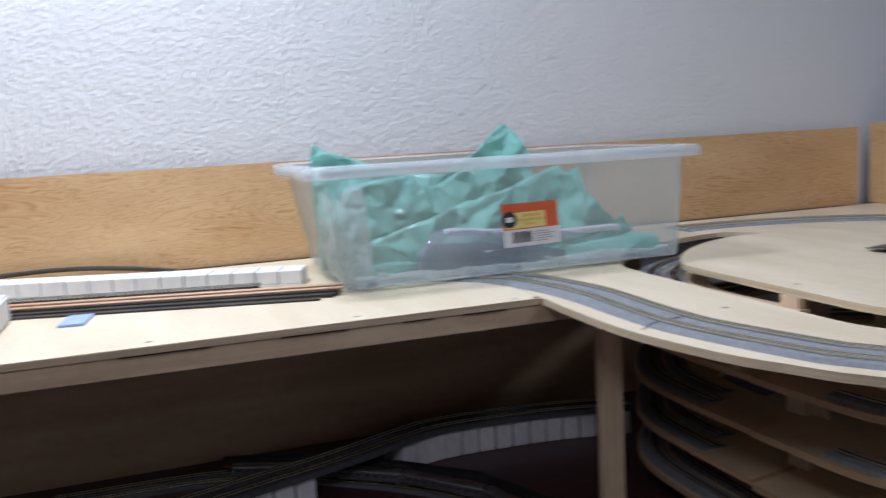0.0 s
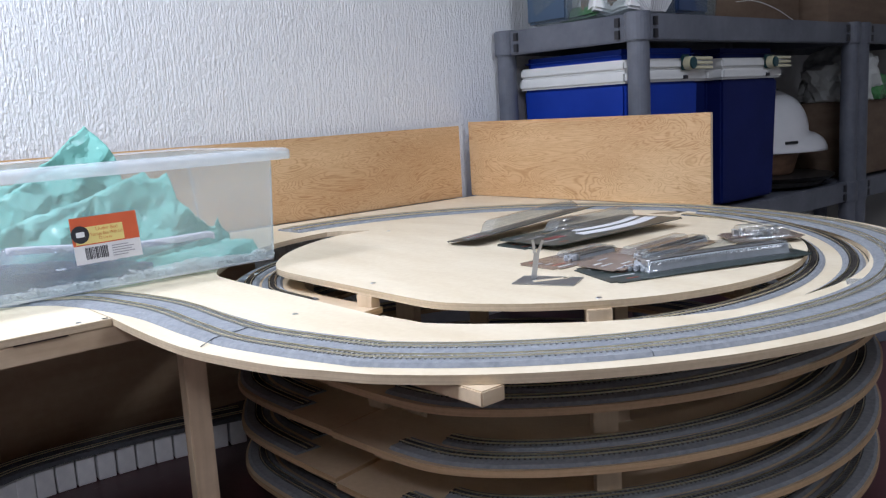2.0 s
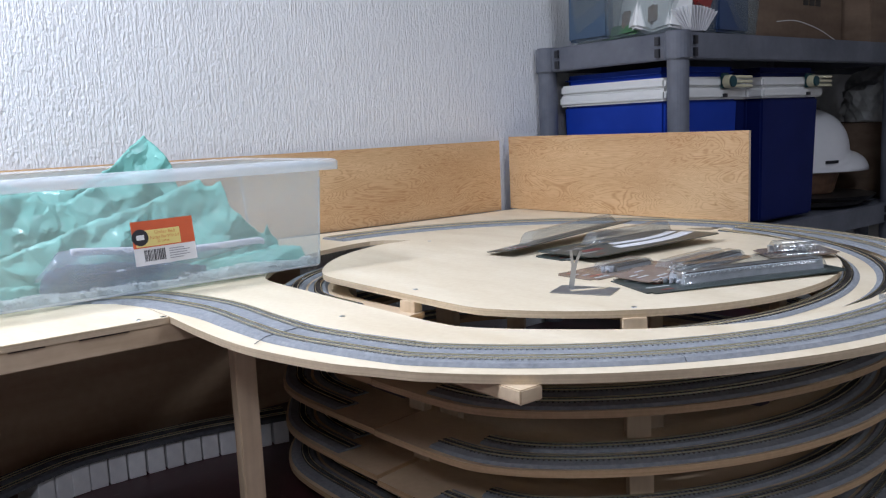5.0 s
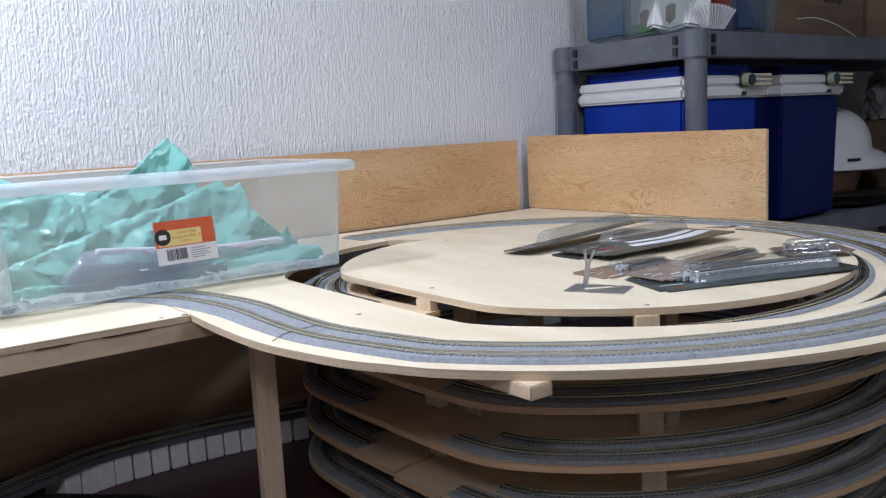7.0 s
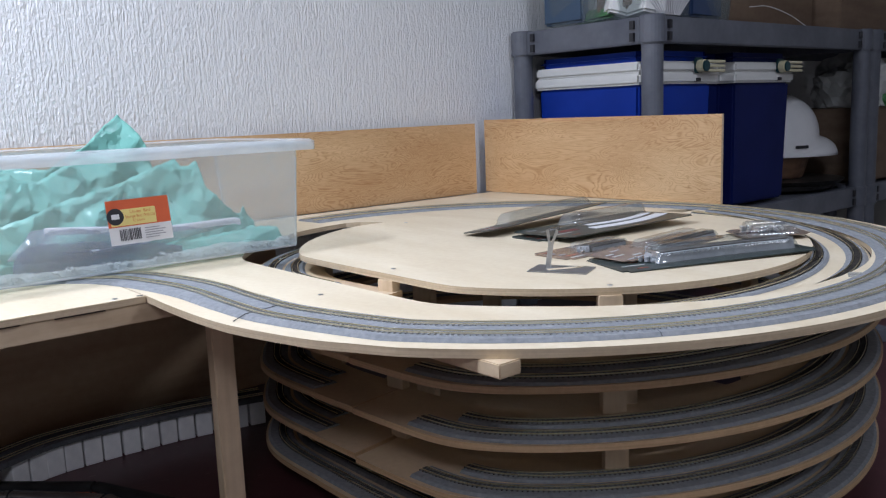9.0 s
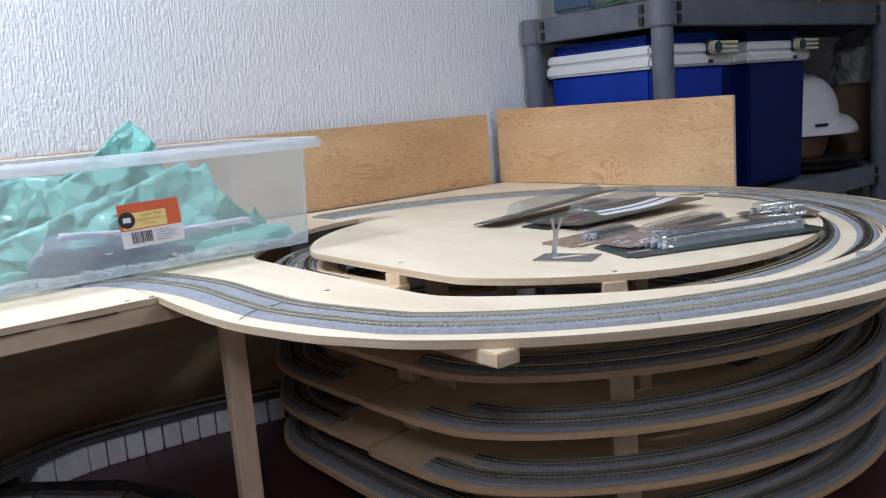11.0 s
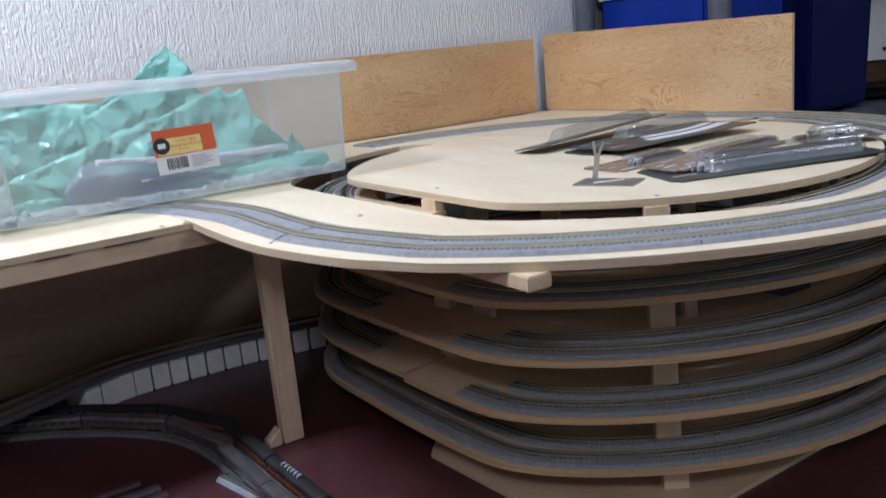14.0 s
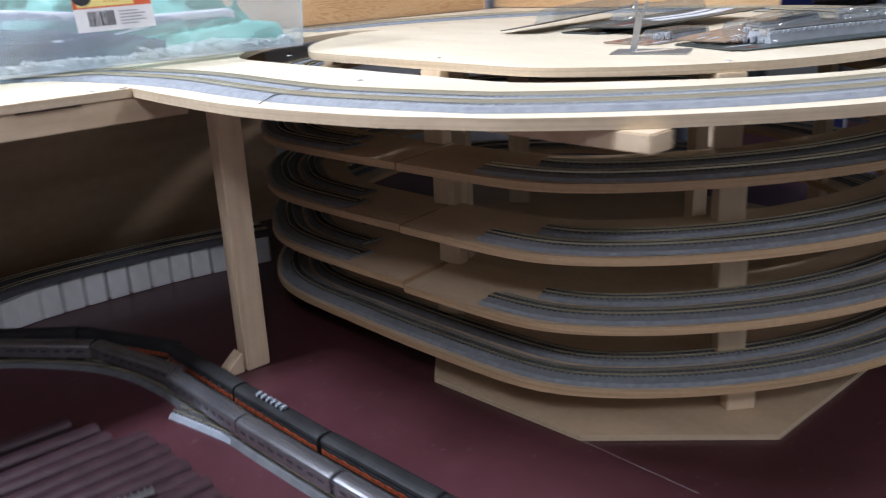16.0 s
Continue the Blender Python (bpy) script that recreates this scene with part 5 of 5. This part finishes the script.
def hard_hat(x, y, z, turn):
    """A safety helmet: a ribbed dome that flares into a drooping peak."""
    thing = root("hard_hat")
    thing.matrix_basis = pose(x, y, z, 0, 0, turn)
    tagged(thing, "white safety helmet resting on an upturned bowl", "hard hat")
    n, prof = 64, 26
    vs, fs = [], []
    for i in range(n):
        a = 2 * math.pi * i / n
        c = max(0.0, math.cos(a))
        flare = 0.008 + 0.062 * c ** 1.2
        lift = 0.012 + 0.052 * c ** 1.2
        for j in range(prof + 1):
            u = j / prof
            if u < 0.75:
                th = 0.5 * math.pi * u / 0.75
                rr, zz = math.sin(th) ** 0.92, math.cos(th) ** 0.9
                ridge = 1 + 0.03 * math.exp(-(math.sin(a) * rr / 0.14) ** 2) * zz
                out, z1 = rr, lift + (0.196 - lift) * zz * ridge
                ex = 0.0
            else:
                k = (u - 0.75) / 0.25
                out, z1, ex = 1.0, lift * (1 - k ** 1.6), flare * math.sin(0.5 * math.pi * k) ** 0.9
            vs.append(((0.130 * out + ex) * math.cos(a), (0.112 * out + ex * 0.9) * math.sin(a), z1))
    k = prof + 1
    for i in range(n):
        b, c = i * k, ((i + 1) % n) * k
        fs += [(b + j, b + j + 1, c + j + 1, c + j) for j in range(prof)]
    shell = under(mesh_object("shell", vs, fs, HATW, True), thing)
    so = shell.modifiers.new("thick", "SOLIDIFY")
    so.thickness = 0.003
    part("side_slot", box_bm(-0.022, 0.022, -0.1160, -0.1105, 0.028, 0.037), INK, thing, "dark accessory slot")
    return thing


hard_hat(2.280, 0.380, 1.0275, -24)
DARKPAN = grained("dark_pan_metal", (0.03, 0.03, 0.032), (0.08, 0.075, 0.07), (20, 20, 20), rough=0.35, metal=0.5)
WICKER = grained("brown_wood_bowl", (0.09, 0.05, 0.03), (0.18, 0.10, 0.06), (20, 20, 60), rough=0.45)
bowl = part("wooden_bowl", cyl_bm(0.085, 0.105, 0, 0.0698, 36, 0.004), WICKER, None, smooth=False)
bowl.matrix_basis = pose(2.27, 0.385, 0.9575)
tagged(bowl, "dark brown wooden bowl turned over on a tray", "bowl")
tray = part("round_tray", cyl_bm(0.185, 0.2, 0, 0.012, 48, 0.003), DARKPAN, None)
tray.matrix_basis = pose(2.28, 0.375, 0.9435)
tagged(tray, "round dark metal tray under a bowl", "tray")
lid2 = part("round_tray", cyl_bm(0.175, 0.19, 0, 0.016, 48, 0.003), DARKPAN, None)
lid2.matrix_basis = pose(2.26, 0.385, 0.926)
tagged(lid2, "round dark metal tray on the rack shelf", "tray")

# crumpled clear bag behind the helmet
bag = bmesh.new()
bmesh.ops.create_icosphere(bag, subdivisions=4, radius=1)
for v in bag.verts:
    k = 1 + 0.25 * noise.noise(v.co * 2.5) + 0.12 * noise.noise(v.co * 7)
    v.co = Vector((v.co.x * 0.13 * k, v.co.y * 0.09 * k, max(-0.12, v.co.z * 0.15 * k)))
ob = part("plastic_bag", bag, clear_plastic("grey_film", (0.45, 0.46, 0.50), 0.15, 0.4), None)
ob.matrix_basis = pose(2.50, 0.49, 1.07)
tagged(ob, "crumpled clear plastic bag on the rack shelf", "plastic bag")

CARDBOX = grained("brown_cardboard", (0.14, 0.09, 0.06), (0.21, 0.145, 0.098), (6, 6, 30), rough=0.85, bump=0.1)


def carton(name, x0, x1, y0, y1, z0, z1, label):
    thing = root(name)
    tagged(thing, label, "cardboard box")
    part("carton_body", box_bm(x0, x1, y0, y1, z0 + 0.0005, z1, 0.003), CARDBOX, thing)
    part("flap", box_bm(x0 + 0.002, x1 - 0.002, y0 - 0.003, (y0 + y1) / 2 - 0.002, z1 + 0.0002, z1 + 0.004, 0.001), CARDBOX, thing)
    part("flap", box_bm(x0 + 0.002, x1 - 0.002, (y0 + y1) / 2 + 0.002, y1 + 0.003, z1 + 0.0002, z1 + 0.004, 0.001), CARDBOX, thing)
    return thing


c1 = carton("cardboard_box", 1.80, 2.28, 0.28, 0.56, 1.418, 1.72, "brown cardboard box on the rack's upper shelf")
carton("cardboard_box", 2.30, 2.86, 0.20, 0.55, 1.418, 1.74, "large brown cardboard box on the upper shelf")
carton("cardboard_box", 2.52, 3.0, 0.22, 0.55, 0.925, 1.17, "brown cardboard box on the neighbouring rack")
for i in range(3):
    part("print_mark", box_bm(2.05 + 0.035 * i, 2.078 + 0.035 * i, 0.2788, 0.2802, 1.53, 1.56), BLACKSTRIP, c1, "dark printed handling symbol")
wire = swept("white_wire", spline([(1.84, 0.24, 1.47), (1.93, 0.235, 1.475), (2.02, 0.22, 1.455), (2.10, 0.21, 1.425)], 8), [(0.0012 * math.cos(k * math.pi / 3), 0.0012 * math.sin(k * math.pi / 3)) for k in range(6)], WHITE, None)
tagged(wire, "thin white wire hanging over the rack edge", "wire")

TOTE = clear_plastic("grey_clear_tote", (0.34, 0.38, 0.40), 0.2, 0.2)
tote = tub("clear_tote", 0.0, 0.46, 0.0, 0.385, 0.24, (0.02, 0.02, 0.02, 0.02), 0.003, 0.02)
for ch in tote.children:
    ch.data.materials.clear()
    ch.data.materials.append(TOTE)
tote.matrix_basis = pose(1.30, 0.185, 1.419)
tagged(tote, "clear plastic tote full of packets on the rack", "storage tote")
things = [("white_carton", (1.37, 0.35, 1.428, 14, 60), (0.13, 0.06, 0.12), WHITE, "crumpled white packet in the tote"),
          ("white_carton", (1.38, 0.26, 1.428, 8, 75), (0.10, 0.07, 0.14), WHITE, "white plastic packet in the tote"),
          ("green_packet", (1.365, 0.38, 1.426, 4, 80), (0.14, 0.05, 0.03), material("green_packet_print", (0.05, 0.16, 0.06), 0.4), "green packet in the tote"),
          ("red_packet", (1.46, 0.24, 1.49, 15, 10), (0.08, 0.05, 0.06), material("red_packet_print", (0.30, 0.03, 0.03), 0.4), "red packet in the tote"),
          ("brown_packet", (1.352, 0.31, 1.445, 10, 98), (0.12, 0.02, 0.05), CARDBOX, "brown packet in the tote"),
          ("blue_packet", (1.60, 0.25, 1.43, 0, 5), (0.16, 0.06, 0.14), material("blue_packet_print", (0.03, 0.06, 0.14), 0.4), "dark blue packet in the tote"),
          ("blue_packet", (1.35, 0.48, 1.43, 0, 88), (0.14, 0.03, 0.17), material("slate_packet_print", (0.05, 0.09, 0.15), 0.4), "slate blue packet in the tote")]
for nm, (px, py, pz, tx, tz), (sx, sy, sz), mat, lab in things:
    ob = part(nm, box_bm(-sx / 2, sx / 2, -sy / 2, sy / 2, 0, sz, 0.006), mat, None)
    ob.matrix_basis = pose(px, py, pz, tx, tx * 0.6, tz)
    tagged(ob, lab, "packet", group="packets in the tote")
for i in range(14):
    ob = part("paper_leaf", box_bm(-0.0008, 0.0008, -0.03, 0.03, 0, 0.06), PAPER, None)
    ob.matrix_basis = pose(1.385 + 0.006 * i, 0.232, 1.428, 0, -40 + 6 * i, -15)
    tagged(ob, "white paper leaf fanned out in the tote", "paper", group="fanned papers")


# things on the floor beyond the rack
NAVY = grained("navy_crate_plastic", (0.012, 0.02, 0.075), (0.02, 0.032, 0.11), (10, 10, 10), rough=0.45)
crate = tub("floor_crate", 0.0, 0.55, 0.0, 0.36, 0.22, (0.02, 0.02, 0.02, 0.02), 0.004, 0.02)
for ch in crate.children:
    ch.data.materials.clear()
    ch.data.materials.append(NAVY)
crate.matrix_basis = pose(2.30, 0.06, 0.0005)
tagged(crate, "navy blue plastic crate on the carpet below the rack", "crate")


def soft_heap(name, at, size, seed, mat, label, category):
    bm = bmesh.new()
    bmesh.ops.create_icosphere(bm, subdivisions=4, radius=1)
    for v in bm.verts:
        q = v.co * 2.2 + Vector((seed, 0, 0))
        k = 1 + 0.22 * noise.noise(q) + 0.16 * abs(noise.noise(q * 2.6)) + 0.05 * noise.noise(q * 8)
        v.co = Vector((v.co.x * size[0] * k, v.co.y * size[1] * k, max(0.0, (v.co.z * k + 0.55) * size[2] / 1.55)))
    ob = part(name, bm, mat, None)
    ob.matrix_basis = pose(*at)
    return tagged(ob, label, category)


soft_heap("red_cloth", (2.52, 0.24, 0.012), (0.17, 0.13, 0.30), 1, grained("red_cloth", (0.22, 0.012, 0.018), (0.36, 0.03, 0.03), (20, 20, 20), rough=0.8), "crumpled red cloth heaped in the navy crate", "cloth")
soft_heap("pale_blue_cloth", (2.34, -0.09, 0.0005), (0.17, 0.11, 0.06), 2, grained("pale_blue_cloth", (0.20, 0.26, 0.48), (0.34, 0.42, 0.66), (30, 30, 30), rough=0.8), "folded pale blue cloth on the dark carpet", "cloth")
soft_heap("white_packet", (2.66, 0.16, 0.16), (0.10, 0.06, 0.10), 3, WHITE, "white crumpled packet in the navy crate", "packet")
soft_heap("carrier_bag", (2.66, 0.32, 1.176), (0.13, 0.12, 0.19), 4, grained("white_green_film", (0.55, 0.57, 0.55), (0.70, 0.72, 0.70), (9, 9, 9), rough=0.3), "crumpled white carrier bag on a cardboard box", "plastic bag")
soft_heap("carrier_bag", (2.72, 0.25, 1.176), (0.09, 0.05, 0.10), 6, grained("green_film", (0.05, 0.22, 0.07), (0.09, 0.30, 0.10), (9, 9, 9), rough=0.3), "crumpled green carrier bag on a cardboard box", "plastic bag")
soft_heap("grey_sack", (2.16, 0.50, 0.917), (0.20, 0.09, 0.36), 7, grained("grey_sack", (0.14, 0.145, 0.16), (0.24, 0.25, 0.27), (14, 14, 14), rough=0.6), "slumped grey sack behind the helmet on the shelf", "sack")

# boxed stock on the lower board behind the helix
for (x, y, w, d, h, turn, mat, lab) in ((1.56, -0.02, 0.16, 0.10, 0.08, 20, NAVY, "dark blue carton standing behind the helix"), (1.48, -0.19, 0.22, 0.12, 0.03, -25, RACK, "flat grey carton lying behind the helix")):
    k = root("stock_carton")
    k.matrix_basis = pose(x, y, LOW + 0.0004, 0, 0, turn)
    tagged(k, lab, "carton", group="cartons behind the helix")
    part("carton_body", box_bm(-w / 2, w / 2, -d / 2, d / 2, 0, h, 0.002), mat, k)
    part("paper_patch", box_bm(-w * 0.35, w * 0.1, -d / 2 - 0.0008, -d / 2 - 0.0001, h * 0.55, h * 0.9), PAPER, k, "white paper patch")

JOINTDARK = material("dark_joint", (0.05, 0.03, 0.02), 0.8)
# worn spot at the corner of the shelf board
notch = part("corner_chip", box_bm(-0.010, -0.003, 0.004, 0.009, TOP + 0.0001, TOP + 0.0005), BLACKSTRIP, None)
tagged(notch, "small dark chip in the corner of the shelf board", "wood chip")
for x, ln, h in ((-0.052, 0.06, 0.0007), (-0.150, 0.04, 0.0005), (-0.26, 0.08, 0.0006), (-0.42, 0.10, 0.0006)):
    part("rail_gap", box_bm(x - ln, x, -0.0004, 0.0030, TOP - 0.0098 - h, TOP - 0.0096), JOINTDARK, shelf, "dark open joint above the front rail")

# bits on the stored coaches and a joint line in the board
ob = part("orange_bit", box_bm(-0.0045, 0.0045, -0.003, 0.003, 0, 0.005, 0.0008, 1), ORANGE, None)
ob.matrix_basis = pose(-0.101, -0.090, LOW + 0.0003, 0, 0, 25)
tagged(ob, "small orange plastic bit beside the dark coaches", "plastic bit")
lad = root("ladder_piece")
lad.matrix_basis = pose(-0.144, -0.202, LOW + 0.0226, 0, 0, -8)
tagged(lad, "short bright grey ribbed plastic strip on the dark coaches", "plastic strip")
part("bar", box_bm(-0.021, 0.021, -0.0042, 0.0042, 0, 0.0022, 0.0005, 1), STEEL, lad)
for i in range(8):
    part("rib", box_bm(-0.0192 + 0.0055 * i, -0.0178 + 0.0055 * i, -0.0046, 0.0046, 0.0020, 0.0034), STEEL, lad)
seam = part("board_joint", box_bm(-0.0006, 0.0006, -0.52, -0.395, LOW + 0.0001, LOW + 0.0004), grained("pale_filler", (0.14, 0.10, 0.11), (0.26, 0.21, 0.22), (60, 60, 60), rough=0.8), None)
seam.matrix_basis = pose(0.211, 0, 0)
tagged(seam, "thin pale joint line in the maroon board", "joint line")
